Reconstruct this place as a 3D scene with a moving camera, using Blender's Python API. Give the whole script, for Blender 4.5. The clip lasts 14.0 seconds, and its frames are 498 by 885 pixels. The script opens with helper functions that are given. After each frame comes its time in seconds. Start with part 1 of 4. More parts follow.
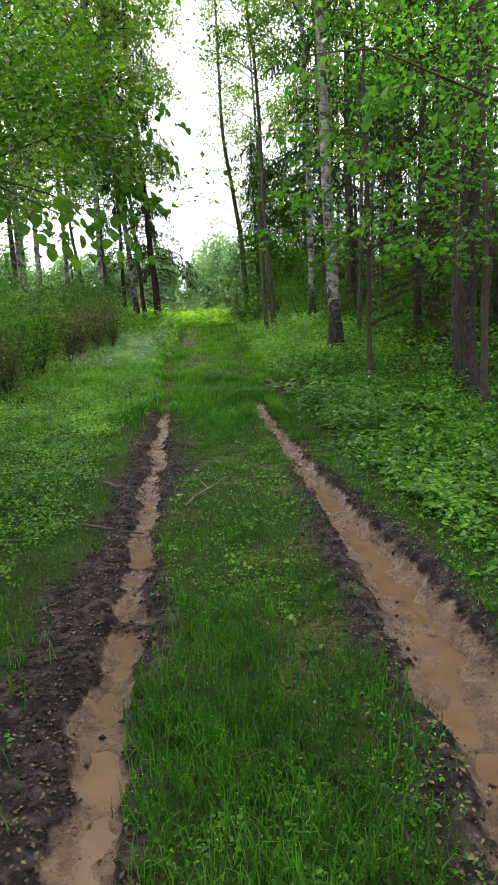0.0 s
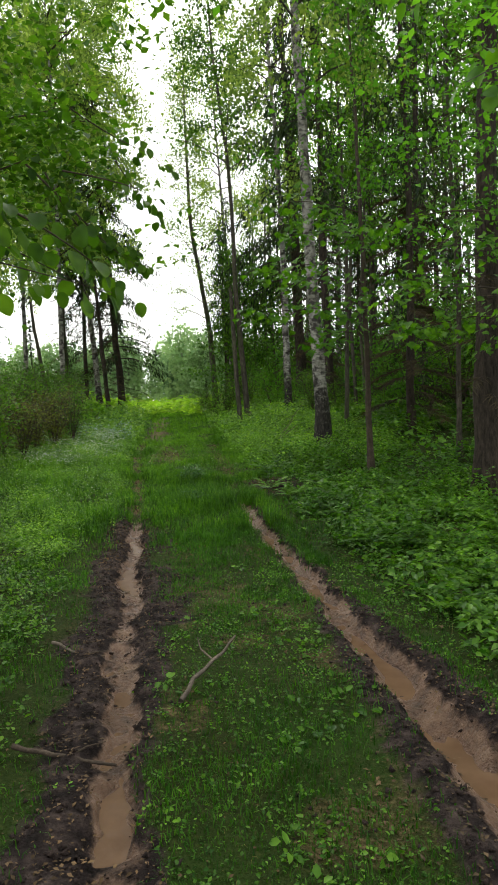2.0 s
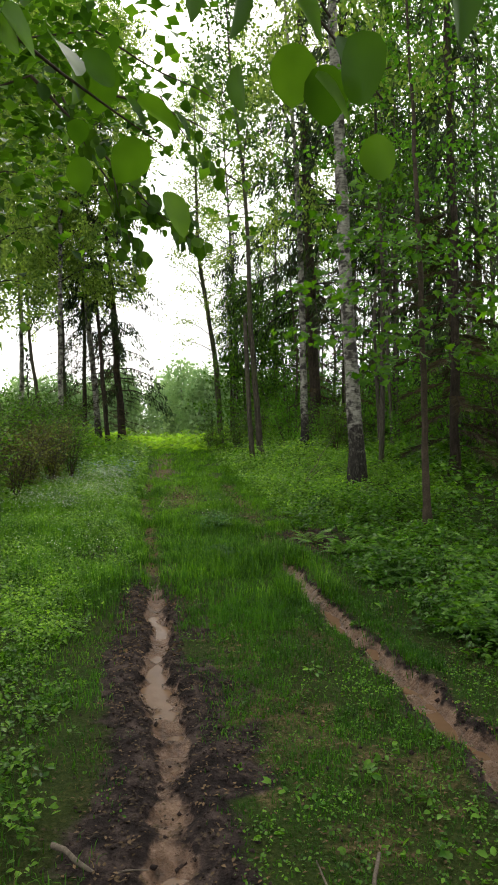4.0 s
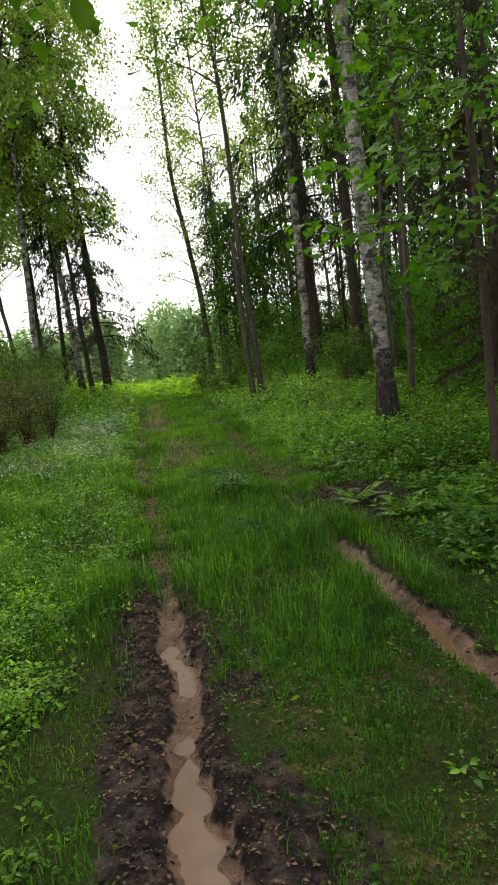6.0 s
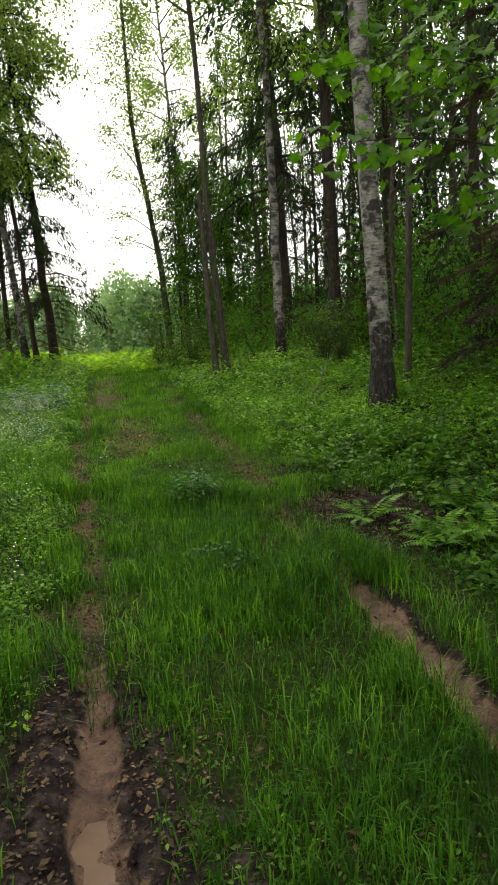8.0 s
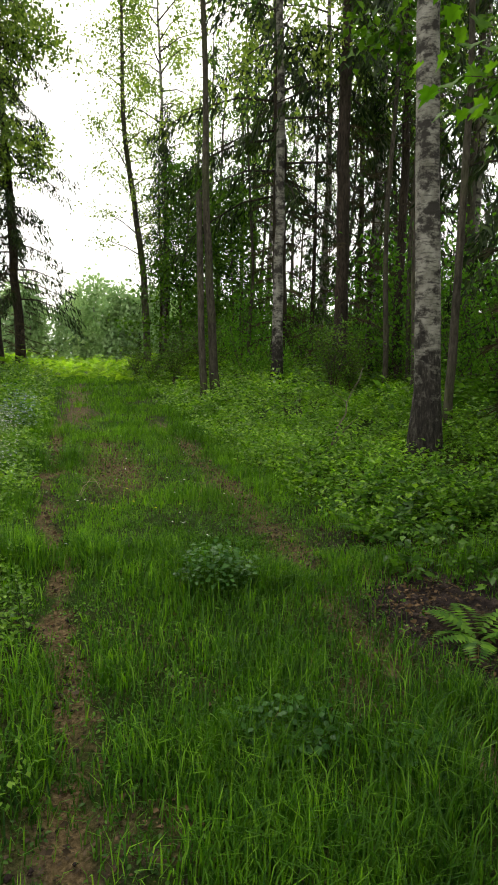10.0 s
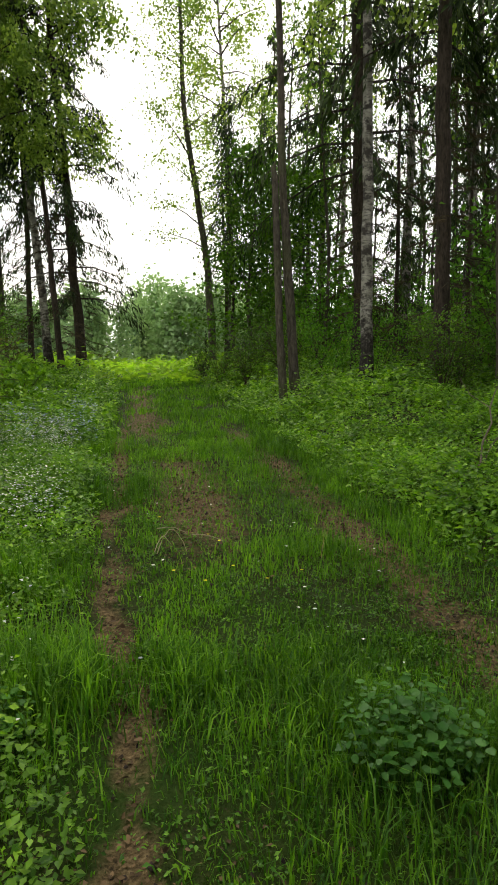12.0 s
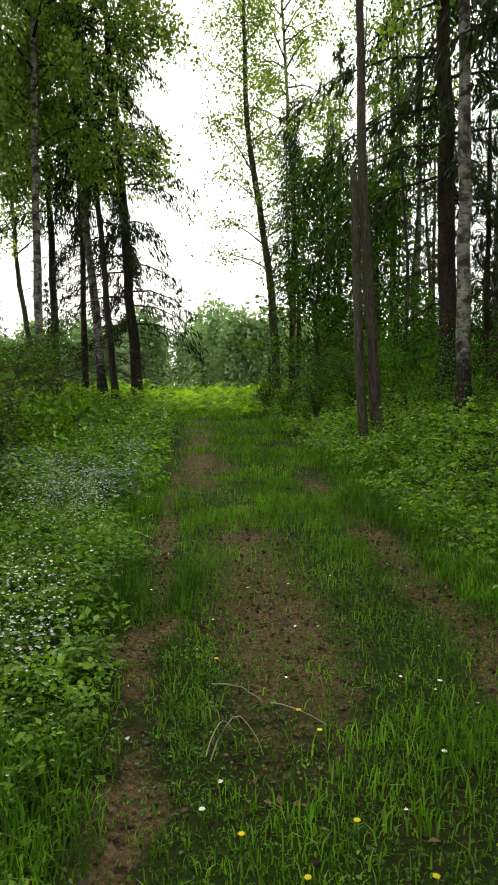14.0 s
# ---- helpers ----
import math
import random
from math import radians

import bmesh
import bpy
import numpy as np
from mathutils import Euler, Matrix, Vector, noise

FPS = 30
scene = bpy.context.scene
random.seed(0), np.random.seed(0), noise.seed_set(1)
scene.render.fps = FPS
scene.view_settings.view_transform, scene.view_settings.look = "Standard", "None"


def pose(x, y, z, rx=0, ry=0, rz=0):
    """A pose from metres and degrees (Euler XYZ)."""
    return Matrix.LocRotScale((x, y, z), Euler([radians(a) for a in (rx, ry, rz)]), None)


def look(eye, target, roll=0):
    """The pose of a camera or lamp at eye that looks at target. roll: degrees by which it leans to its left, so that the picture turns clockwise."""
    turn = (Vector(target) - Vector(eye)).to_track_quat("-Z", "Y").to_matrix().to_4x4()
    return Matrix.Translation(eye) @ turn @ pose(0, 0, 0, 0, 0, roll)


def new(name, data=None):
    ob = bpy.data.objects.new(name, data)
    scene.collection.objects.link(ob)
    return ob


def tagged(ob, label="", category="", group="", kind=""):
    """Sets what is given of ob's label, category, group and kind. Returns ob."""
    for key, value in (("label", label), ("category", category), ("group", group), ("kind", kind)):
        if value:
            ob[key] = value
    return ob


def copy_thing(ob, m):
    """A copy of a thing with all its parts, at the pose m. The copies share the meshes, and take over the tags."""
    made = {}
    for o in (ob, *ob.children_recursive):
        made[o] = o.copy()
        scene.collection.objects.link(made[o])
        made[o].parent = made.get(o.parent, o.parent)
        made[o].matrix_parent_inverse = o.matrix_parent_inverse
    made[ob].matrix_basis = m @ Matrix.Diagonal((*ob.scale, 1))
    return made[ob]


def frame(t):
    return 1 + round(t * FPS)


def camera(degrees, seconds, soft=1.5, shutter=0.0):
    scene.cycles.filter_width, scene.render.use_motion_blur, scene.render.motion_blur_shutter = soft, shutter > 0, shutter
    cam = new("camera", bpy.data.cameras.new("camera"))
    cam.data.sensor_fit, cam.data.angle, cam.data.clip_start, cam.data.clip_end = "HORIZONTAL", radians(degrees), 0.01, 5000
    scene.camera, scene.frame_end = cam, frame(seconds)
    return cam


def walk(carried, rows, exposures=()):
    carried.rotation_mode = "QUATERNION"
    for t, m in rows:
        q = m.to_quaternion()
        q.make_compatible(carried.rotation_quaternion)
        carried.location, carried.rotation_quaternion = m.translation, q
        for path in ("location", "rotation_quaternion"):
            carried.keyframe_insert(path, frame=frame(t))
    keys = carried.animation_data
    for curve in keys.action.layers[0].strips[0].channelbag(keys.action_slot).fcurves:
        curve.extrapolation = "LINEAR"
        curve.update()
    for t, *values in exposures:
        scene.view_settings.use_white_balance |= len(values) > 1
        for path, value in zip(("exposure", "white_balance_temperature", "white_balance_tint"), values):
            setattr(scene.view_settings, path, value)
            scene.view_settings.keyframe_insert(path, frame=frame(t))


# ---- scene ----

# ---- the camera and its walk ----
cam = camera(40.63, 14.0, 1.8)
PATH = [
    (0.0, (-0.000, 0.158, 1.602), (78.88, 0, -6.13), -2.30),
    (0.5, (-0.069, 0.659, 1.598), (80.01, 0, -8.74), 0.92),
    (1.0, (-0.047, 1.206, 1.603), (88.10, 0, -6.36), 1.37),
    (1.5, (-0.100, 1.725, 1.597), (87.60, 0, -10.36), -1.70),
    (2.0, (-0.153, 2.118, 1.583), (86.33, 0, -9.72), -2.14),
    (2.2, (-0.174, 2.293, 1.560), (88.51, 0, -8.36), -1.18),
    (4.3, (-0.472, 4.322, 1.598), (89.48, 0, -11.47), -0.85),
    (4.5, (-0.482, 4.542, 1.612), (86.12, 0, -13.46), -0.93),
    (5.0, (-0.435, 5.109, 1.567), (88.17, 0, -11.87), -1.15),
    (5.5, (-0.381, 5.646, 1.554), (81.98, 0, -11.51), -1.54),
    (6.0, (-0.373, 6.161, 1.590), (84.20, 0, -10.75), -5.89),
    (6.5, (-0.335, 6.667, 1.544), (88.78, 0, -9.19), -2.94),
    (7.0, (-0.286, 7.139, 1.544), (87.44, 0, -9.67), -2.17),
    (7.5, (-0.263, 7.638, 1.526), (82.71, 0, -11.70), -4.57),
    (8.0, (-0.167, 8.150, 1.500), (82.18, 0, -14.62), -3.18),
    (8.2, (-0.133, 8.348, 1.515), (80.92, 0, -15.47), -2.66),
    (10.5, (-0.301, 10.524, 1.564), (85.94, 0, -17.14), 1.82),
    (10.7, (-0.315, 10.719, 1.525), (88.60, 0, -15.41), 3.00),
    (11.0, (-0.266, 11.013, 1.556), (83.52, 0, -16.28), 0.49),
    (11.5, (-0.232, 11.525, 1.575), (84.60, 0, -13.19), -0.02),
    (12.0, (-0.193, 12.000, 1.584), (83.26, 0, -12.77), -0.49),
    (12.5, (-0.076, 12.514, 1.595), (83.93, 0, -9.62), -2.02),
    (13.0, (-0.040, 13.015, 1.657), (88.11, 0, -10.14), 0.87),
    (13.5, (-0.014, 13.470, 1.665), (89.53, 0, -8.09), 0.76),
    (14.0, (0.000, 13.959, 1.702), (85.42, 0, -7.72), -0.77),
]
walk(cam, [(t, pose(*eye, *turn) @ pose(0, 0, 0, 0, 0, lean)) for t, eye, turn, lean in PATH],
     ((0.0, 0.86, 5900, 11), (0.5, 0.66, 5950, 11), (1.1, 0.40, 6100, 11), (2.2, 0.40, 6300, 11), (5.0, 0.45, 6450, 14), (11.5, 0.44, 6650, 13), (14.0, 0.20, 6600, 13)))

# ---- sky, sun, exposure ----
SUN_UP, SUN_AZ = 48, 8
world = bpy.data.worlds.new("overcast_sky")
scene.world = world
world.use_nodes = True
wn, wl = world.node_tree.nodes, world.node_tree.links
sky = wn.new("ShaderNodeTexSky")
sky.sky_type, sky.sun_disc = "NISHITA", False
sky.sun_elevation, sky.sun_rotation = radians(SUN_UP), radians(SUN_AZ)
sky.air_density, sky.dust_density, sky.ozone_density = 1.0, 6.0, 1.0
cloud = wn.new("ShaderNodeMix")
cloud.data_type = "RGBA"
cloud.inputs[0].default_value = 0.75
cloud.inputs[7].default_value = (13.6, 13.7, 13.1, 1)
wl.new(sky.outputs[0], cloud.inputs[6])
wl.new(cloud.outputs[2], wn["Background"].inputs[0])
wn["Background"].inputs[1].default_value = 0.13
sun = new("sun", bpy.data.lights.new("sun", "SUN"))
sun.data.energy, sun.data.angle, sun.data.color = 1.9, radians(40), (1, 0.97, 0.92)
az, up = radians(SUN_AZ), radians(SUN_UP)
sun.matrix_world = look((0, 0, 0), (-math.sin(az) * math.cos(up), -math.cos(az) * math.cos(up), -math.sin(up)))

# ---- materials ----


def nodes_of(name):
    m = bpy.data.materials.new(name)
    m.use_nodes = True
    nt = m.node_tree
    return m, nt, nt.nodes["Principled BSDF"]


def add(nt, kind, **values):
    n = nt.nodes.new(kind)
    for k, v in values.items():
        n.inputs[k].default_value = v
    return n


def ramp(nt, source, stops):
    r = nt.nodes.new("ShaderNodeValToRGB")
    while len(r.color_ramp.elements) < len(stops):
        r.color_ramp.elements.new(0.5)
    for e, (p, c) in zip(r.color_ramp.elements, stops):
        e.position, e.color = p, (*c, 1)
    nt.links.new(source, r.inputs[0])
    return r.outputs[0]


def mix(nt, fac, a, b, blend="MIX"):
    m = nt.nodes.new("ShaderNodeMix")
    m.data_type, m.blend_type = "RGBA", blend
    for sock, v in ((m.inputs[0], fac), (m.inputs[6], a), (m.inputs[7], b)):
        if hasattr(v, "links"):
            nt.links.new(v, sock)
        else:
            sock.default_value = v if not isinstance(v, tuple) else (*v, 1)
    return m.outputs[2]


def noise_of(nt, scale, detail=4.0, rough=0.6, vector=None):
    n = add(nt, "ShaderNodeTexNoise", Scale=scale, Detail=detail, Roughness=rough)
    if vector is None:
        vector = nt.nodes.new("ShaderNodeNewGeometry").outputs["Position"]
    nt.links.new(vector, n.inputs["Vector"])
    return n.outputs[0]


def bump_of(nt, height, strength, distance, bsdf):
    b = add(nt, "ShaderNodeBump", Strength=strength, Distance=distance)
    nt.links.new(height, b.inputs["Height"])
    nt.links.new(b.outputs[0], bsdf.inputs["Normal"])


def leaf_material(name, dark, light, through_colour, translucency=0.4, rough=0.5, patch=1.5, single=False, fine=0.0, gloss=0.08):
    """Leaves: colour by leaf and by patch, light that comes through. single: each leaf is an object."""
    m, nt, b = nodes_of(name)
    if single:
        chance = nt.nodes.new("ShaderNodeObjectInfo").outputs["Random"]
    else:
        chance = nt.nodes.new("ShaderNodeNewGeometry").outputs["Random Per Island"]
    c = ramp(nt, chance, [(0.0, dark), (1.0, light)])
    drift = ramp(nt, noise_of(nt, patch, 2.0), [(0.3, (0.5, 0.55, 0.6)), (0.7, (1.4, 1.3, 1.1))])
    c = mix(nt, 1.0, c, drift, "MULTIPLY")
    if fine:
        tuft = ramp(nt, noise_of(nt, fine, 2.0), [(0.33, (0.5, 0.56, 0.55)), (0.66, (1.5, 1.4, 1.25))])
        c = mix(nt, 1.0, c, tuft, "MULTIPLY")
    nt.links.new(c, b.inputs["Base Color"])
    b.inputs["Roughness"].default_value = rough
    b.inputs["Specular IOR Level"].default_value = gloss
    t = nt.nodes.new("ShaderNodeBsdfTranslucent")
    tc = mix(nt, 1.0, c, through_colour, "MULTIPLY")
    nt.links.new(tc, t.inputs[0])
    s = nt.nodes.new("ShaderNodeMixShader")
    s.inputs[0].default_value = translucency
    nt.links.new(b.outputs[0], s.inputs[1])
    nt.links.new(t.outputs[0], s.inputs[2])
    nt.links.new(s.outputs[0], nt.nodes["Material Output"].inputs[0])
    return m


def bark_material(name, dark, light, scale=(9, 9, 2.2), depth=0.02, moss=0.0):
    m, nt, b = nodes_of(name)
    co = nt.nodes.new("ShaderNodeTexCoord").outputs["Object"]
    mp = nt.nodes.new("ShaderNodeMapping")
    mp.inputs["Scale"].default_value = scale
    nt.links.new(co, mp.inputs[0])
    fine = noise_of(nt, 3.0, 6.0, 0.7, mp.outputs[0])
    broad = noise_of(nt, 0.35, 3.0, 0.5, mp.outputs[0])
    c = ramp(nt, fine, [(0.3, dark), (0.7, light)])
    c = mix(nt, 1.0, c, ramp(nt, broad, [(0.3, (0.6, 0.6, 0.6)), (0.7, (1.2, 1.15, 1.1))]), "MULTIPLY")
    if moss:
        c = mix(nt, ramp(nt, noise_of(nt, 1.3, 3.0), [(0.5, (0, 0, 0)), (0.75, (moss, moss, moss))]), c, (0.06, 0.08, 0.02))
    nt.links.new(c, b.inputs["Base Color"])
    b.inputs["Roughness"].default_value = 0.9
    b.inputs["Specular IOR Level"].default_value = 0.12
    bump_of(nt, fine, 0.9, depth, b)
    return m


def birch_material():
    """Pale papery bark with dark scars and bands, black and cracked near the foot."""
    m, nt, b = nodes_of("birch_bark")
    co = nt.nodes.new("ShaderNodeTexCoord").outputs["Object"]

    def stretched(*k):
        mp = nt.nodes.new("ShaderNodeMapping")
        mp.inputs["Scale"].default_value = k
        nt.links.new(co, mp.inputs[0])
        return mp.outputs[0]
    lines = noise_of(nt, 1.5, 6.0, 0.75, stretched(4.0, 4.0, 26.0))
    scars = noise_of(nt, 3.2, 5.0, 0.7, stretched(1.4, 1.4, 1.8))
    cracks = noise_of(nt, 3.0, 6.0, 0.75, stretched(8.0, 8.0, 2.5))
    pale = ramp(nt, noise_of(nt, 7.0, 4.0, 0.6, co), [(0.3, (0.16, 0.15, 0.12)), (0.7, (0.38, 0.36, 0.31))])
    c = mix(nt, ramp(nt, lines, [(0.52, (0, 0, 0)), (0.60, (0.8, 0.8, 0.8))]), pale, (0.06, 0.055, 0.048))
    c = mix(nt, ramp(nt, scars, [(0.47, (0, 0, 0)), (0.57, (0.95, 0.95, 0.95))]), c, (0.035, 0.03, 0.026))
    sep = nt.nodes.new("ShaderNodeSeparateXYZ")
    nt.links.new(co, sep.inputs[0])
    climb = nt.nodes.new("ShaderNodeMath")
    climb.operation = "MULTIPLY_ADD"
    nt.links.new(scars, climb.inputs[0])
    climb.inputs[1].default_value = -5.0
    nt.links.new(sep.outputs[2], climb.inputs[2])
    mr = nt.nodes.new("ShaderNodeMapRange")
    mr.inputs["From Min"].default_value, mr.inputs["From Max"].default_value = -1.7, -0.7
    mr.inputs["To Min"].default_value, mr.inputs["To Max"].default_value = 1.0, 0.0
    nt.links.new(climb.outputs[0], mr.inputs[0])
    foot = ramp(nt, cracks, [(0.35, (0.008, 0.007, 0.006)), (0.55, (0.035, 0.03, 0.025)), (0.72, (0.13, 0.12, 0.10))])
    c = mix(nt, mr.outputs[0], c, foot)
    nt.links.new(c, b.inputs["Base Color"])
    b.inputs["Roughness"].default_value = 0.8
    b.inputs["Specular IOR Level"].default_value = 0.15
    bump_of(nt, cracks, 0.9, 0.03, b)
    return m


def ground_material():
    """Leaf litter and soil, dark churned earth beside the ruts, wet tan clay in them."""
    m, nt, b = nodes_of("forest_ground")
    pos = nt.nodes.new("ShaderNodeNewGeometry").outputs["Position"]

    def attr(n):
        a = nt.nodes.new("ShaderNodeAttribute")
        a.attribute_name = n
        return a.outputs["Fac"]
    fine, mid, broad = noise_of(nt, 45, 5, 0.7, pos), noise_of(nt, 9, 5, 0.65, pos), noise_of(nt, 1.1, 3, 0.5, pos)
    litter = ramp(nt, fine, [(0.3, (0.012, 0.016, 0.004)), (0.55, (0.032, 0.042, 0.010)), (0.75, (0.085, 0.07, 0.025))])
    litter = mix(nt, ramp(nt, broad, [(0.4, (0, 0, 0)), (0.65, (0.6, 0.6, 0.6))]), litter, (0.022, 0.055, 0.006))
    soil = ramp(nt, mid, [(0.32, (0.007, 0.0055, 0.005)), (0.5, (0.026, 0.019, 0.017)), (0.72, (0.092, 0.067, 0.056))])
    clay = ramp(nt, mid, [(0.28, (0.04, 0.025, 0.016)), (0.5, (0.140, 0.080, 0.047)), (0.75, (0.235, 0.148, 0.093))])
    dry = ramp(nt, fine, [(0.3, (0.018, 0.013, 0.007)), (0.5, (0.125, 0.088, 0.042)), (0.72, (0.26, 0.19, 0.10))])

    def worn(n, lo, hi):
        """A mask with a ragged edge."""
        s = nt.nodes.new("ShaderNodeMath")
        s.operation = "MULTIPLY_ADD"
        nt.links.new(mid, s.inputs[0])
        s.inputs[1].default_value = 0.9
        nt.links.new(attr(n), s.inputs[2])
        r = nt.nodes.new("ShaderNodeMapRange")
        r.inputs["From Min"].default_value, r.inputs["From Max"].default_value = lo, hi
        nt.links.new(s.outputs[0], r.inputs[0])
        return r.outputs[0]
    clay_mask = worn("clay", 0.78, 1.05)
    c = mix(nt, worn("dry", 0.8, 1.15), litter, dry)
    c = mix(nt, worn("soil", 0.7, 1.0), c, soil)
    c = mix(nt, clay_mask, c, clay)
    nt.links.new(c, b.inputs["Base Color"])
    rr = nt.nodes.new("ShaderNodeMapRange")
    rr.inputs["To Min"].default_value, rr.inputs["To Max"].default_value = 0.85, 0.4
    nt.links.new(clay_mask, rr.inputs[0])
    nt.links.new(rr.outputs[0], b.inputs["Roughness"])
    rs = nt.nodes.new("ShaderNodeMapRange")
    rs.inputs["To Min"].default_value, rs.inputs["To Max"].default_value = 0.06, 0.34
    nt.links.new(clay_mask, rs.inputs[0])
    nt.links.new(rs.outputs[0], b.inputs["Specular IOR Level"])
    both = nt.nodes.new("ShaderNodeMath")
    both.operation = "MULTIPLY_ADD"
    nt.links.new(mid, both.inputs[0])
    both.inputs[1].default_value = 2.0
    nt.links.new(fine, both.inputs[2])
    bump_of(nt, both.outputs[0], 1.0, 0.03, b)
    return m


def water_material():
    m, nt, b = nodes_of("muddy_water")
    pos = nt.nodes.new("ShaderNodeNewGeometry").outputs["Position"]
    c = ramp(nt, noise_of(nt, 5, 4, 0.6, pos), [(0.3, (0.092, 0.053, 0.028)), (0.7, (0.130, 0.079, 0.044))])
    nt.links.new(c, b.inputs["Base Color"])
    b.inputs["Roughness"].default_value = 0.22
    b.inputs["Specular IOR Level"].default_value = 0.12
    b.inputs["IOR"].default_value = 1.33
    bump_of(nt, noise_of(nt, 14, 3, 0.5, pos), 0.12, 0.02, b)
    return m


GROUND, WATER, BIRCH = ground_material(), water_material(), birch_material()
SPRUCE_BARK = bark_material("spruce_bark", (0.014, 0.0115, 0.009), (0.085, 0.067, 0.053))
GREY_BARK = bark_material("grey_bark", (0.022, 0.019, 0.015), (0.13, 0.115, 0.09), moss=0.6)
TWIG = bark_material("twig_bark", (0.035, 0.027, 0.020), (0.10, 0.078, 0.058), (20, 20, 20), 0.004)
DEADWOOD = bark_material("dead_wood", (0.05, 0.042, 0.032), (0.16, 0.135, 0.105), (20, 20, 8), 0.004)
CLOD = bark_material("churned_earth", (0.014, 0.010, 0.009), (0.058, 0.042, 0.036), (25, 25, 25), 0.01)
BIRCH_LEAF = leaf_material("birch_leaf", (0.12, 0.22, 0.040), (0.27, 0.40, 0.11), (1.3, 1.3, 0.55), 0.5, 0.45, 0.6, fine=2.5, gloss=0.12)
ALDER_LEAF = leaf_material("alder_leaf", (0.035, 0.095, 0.010), (0.085, 0.18, 0.022), (1.3, 1.5, 0.4), 0.45, 0.45, 1.0, fine=4.0, gloss=0.15)
SPRUCE_LEAF = leaf_material("spruce_needles", (0.016, 0.036, 0.010), (0.048, 0.080, 0.022), (1.0, 1.1, 0.5), 0.15, fine=4.0, gloss=0.15)
MAPLE_LEAF = leaf_material("maple_leaf", (0.05, 0.15, 0.016), (0.11, 0.265, 0.036), (1.35, 1.5, 0.4), 0.55, 0.45)
NEAR_LEAF = leaf_material("near_hazel_leaf", (0.028, 0.070, 0.008), (0.068, 0.135, 0.016), (1.4, 1.6, 0.4), 0.45, 0.4, 8.0, True)
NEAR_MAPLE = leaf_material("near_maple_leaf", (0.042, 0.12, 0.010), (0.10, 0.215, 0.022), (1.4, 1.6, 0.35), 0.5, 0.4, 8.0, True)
# Far trees: paled, greyed leaf colour stands in for distance haze.
HAZE_LEAF = leaf_material("haze_leaf", (0.20, 0.33, 0.15), (0.31, 0.44, 0.23), (1.1, 1.2, 0.8), 0.4, 0.7, 0.1)
GRASS = leaf_material("grass_blade", (0.015, 0.066, 0.006), (0.058, 0.155, 0.015), (1.3, 1.5, 0.3), 0.4, 0.42, 0.8, fine=7.0, gloss=0.13)
# Lighter copy of the track grass; the brighter skylight is in its colour.
LIT_GRASS = leaf_material("lit_grass", (0.042, 0.130, 0.009), (0.132, 0.285, 0.026), (1.3, 1.5, 0.3), 0.45, 0.42, 0.8, fine=6.0, gloss=0.14)
HERB = leaf_material("herb_leaf", (0.027, 0.095, 0.009), (0.110, 0.240, 0.026), (1.3, 1.5, 0.35), 0.38, 0.38, 0.7, fine=7.0, gloss=0.16)
CLUMP = leaf_material("clump_leaf", (0.021, 0.092, 0.012), (0.058, 0.165, 0.026), (1.2, 1.4, 0.6), 0.35, 0.4, 2.0, gloss=0.16)
VERGE = leaf_material("verge_herb", (0.034, 0.105, 0.008), (0.115, 0.235, 0.024), (1.3, 1.5, 0.35), 0.4, 0.38, 1.0, fine=7.0, gloss=0.18)
# Light-green herb leaf, made paler to put open-sky light into the verges.
LIT_LEAF = leaf_material("lit_leaf", (0.060, 0.165, 0.014), (0.20, 0.37, 0.045), (1.3, 1.5, 0.35), 0.45, 0.38, 1.2, fine=6.0, gloss=0.18)
FIELD = leaf_material("field_herb", (0.15, 0.31, 0.02), (0.28, 0.46, 0.05), (1.3, 1.4, 0.5), 0.45, 0.7, 0.25)
DRY = leaf_material("dry_stem", (0.17, 0.13, 0.05), (0.33, 0.28, 0.13), (1.0, 1.0, 0.6), 0.2, 0.7)
LITTER = leaf_material("fallen_leaf", (0.035, 0.024, 0.014), (0.14, 0.097, 0.056), (1.0, 0.8, 0.5), 0.1, 0.7)
OLIVE = leaf_material("olive_shrub_leaf", (0.055, 0.075, 0.014), (0.15, 0.18, 0.045), (1.2, 1.2, 0.4), 0.4, 0.45, 1.0, fine=4.0, gloss=0.2)
DEAD_TWIG = leaf_material("dead_conifer_twig", (0.035, 0.028, 0.016), (0.095, 0.078, 0.045), (1.0, 0.9, 0.6), 0.1, 0.8, 1.0)
PETAL = leaf_material("white_petal", (0.6, 0.62, 0.6), (0.8, 0.8, 0.76), (1, 1, 1), 0.3, 0.6)
STRAW = leaf_material("pale_straw", (0.26, 0.24, 0.15), (0.40, 0.37, 0.26), (1.0, 1.0, 0.7), 0.2, 0.6)
YELLOW = leaf_material("yellow_petal", (0.6, 0.55, 0.02), (0.75, 0.68, 0.04), (1, 1, 0.4), 0.3, 0.6)
BLUE = leaf_material("pale_blue_petal", (0.25, 0.33, 0.45), (0.42, 0.50, 0.60), (1, 1, 1), 0.3, 0.6)

# ---- mesh helpers ----
RNG = np.random.default_rng(7)


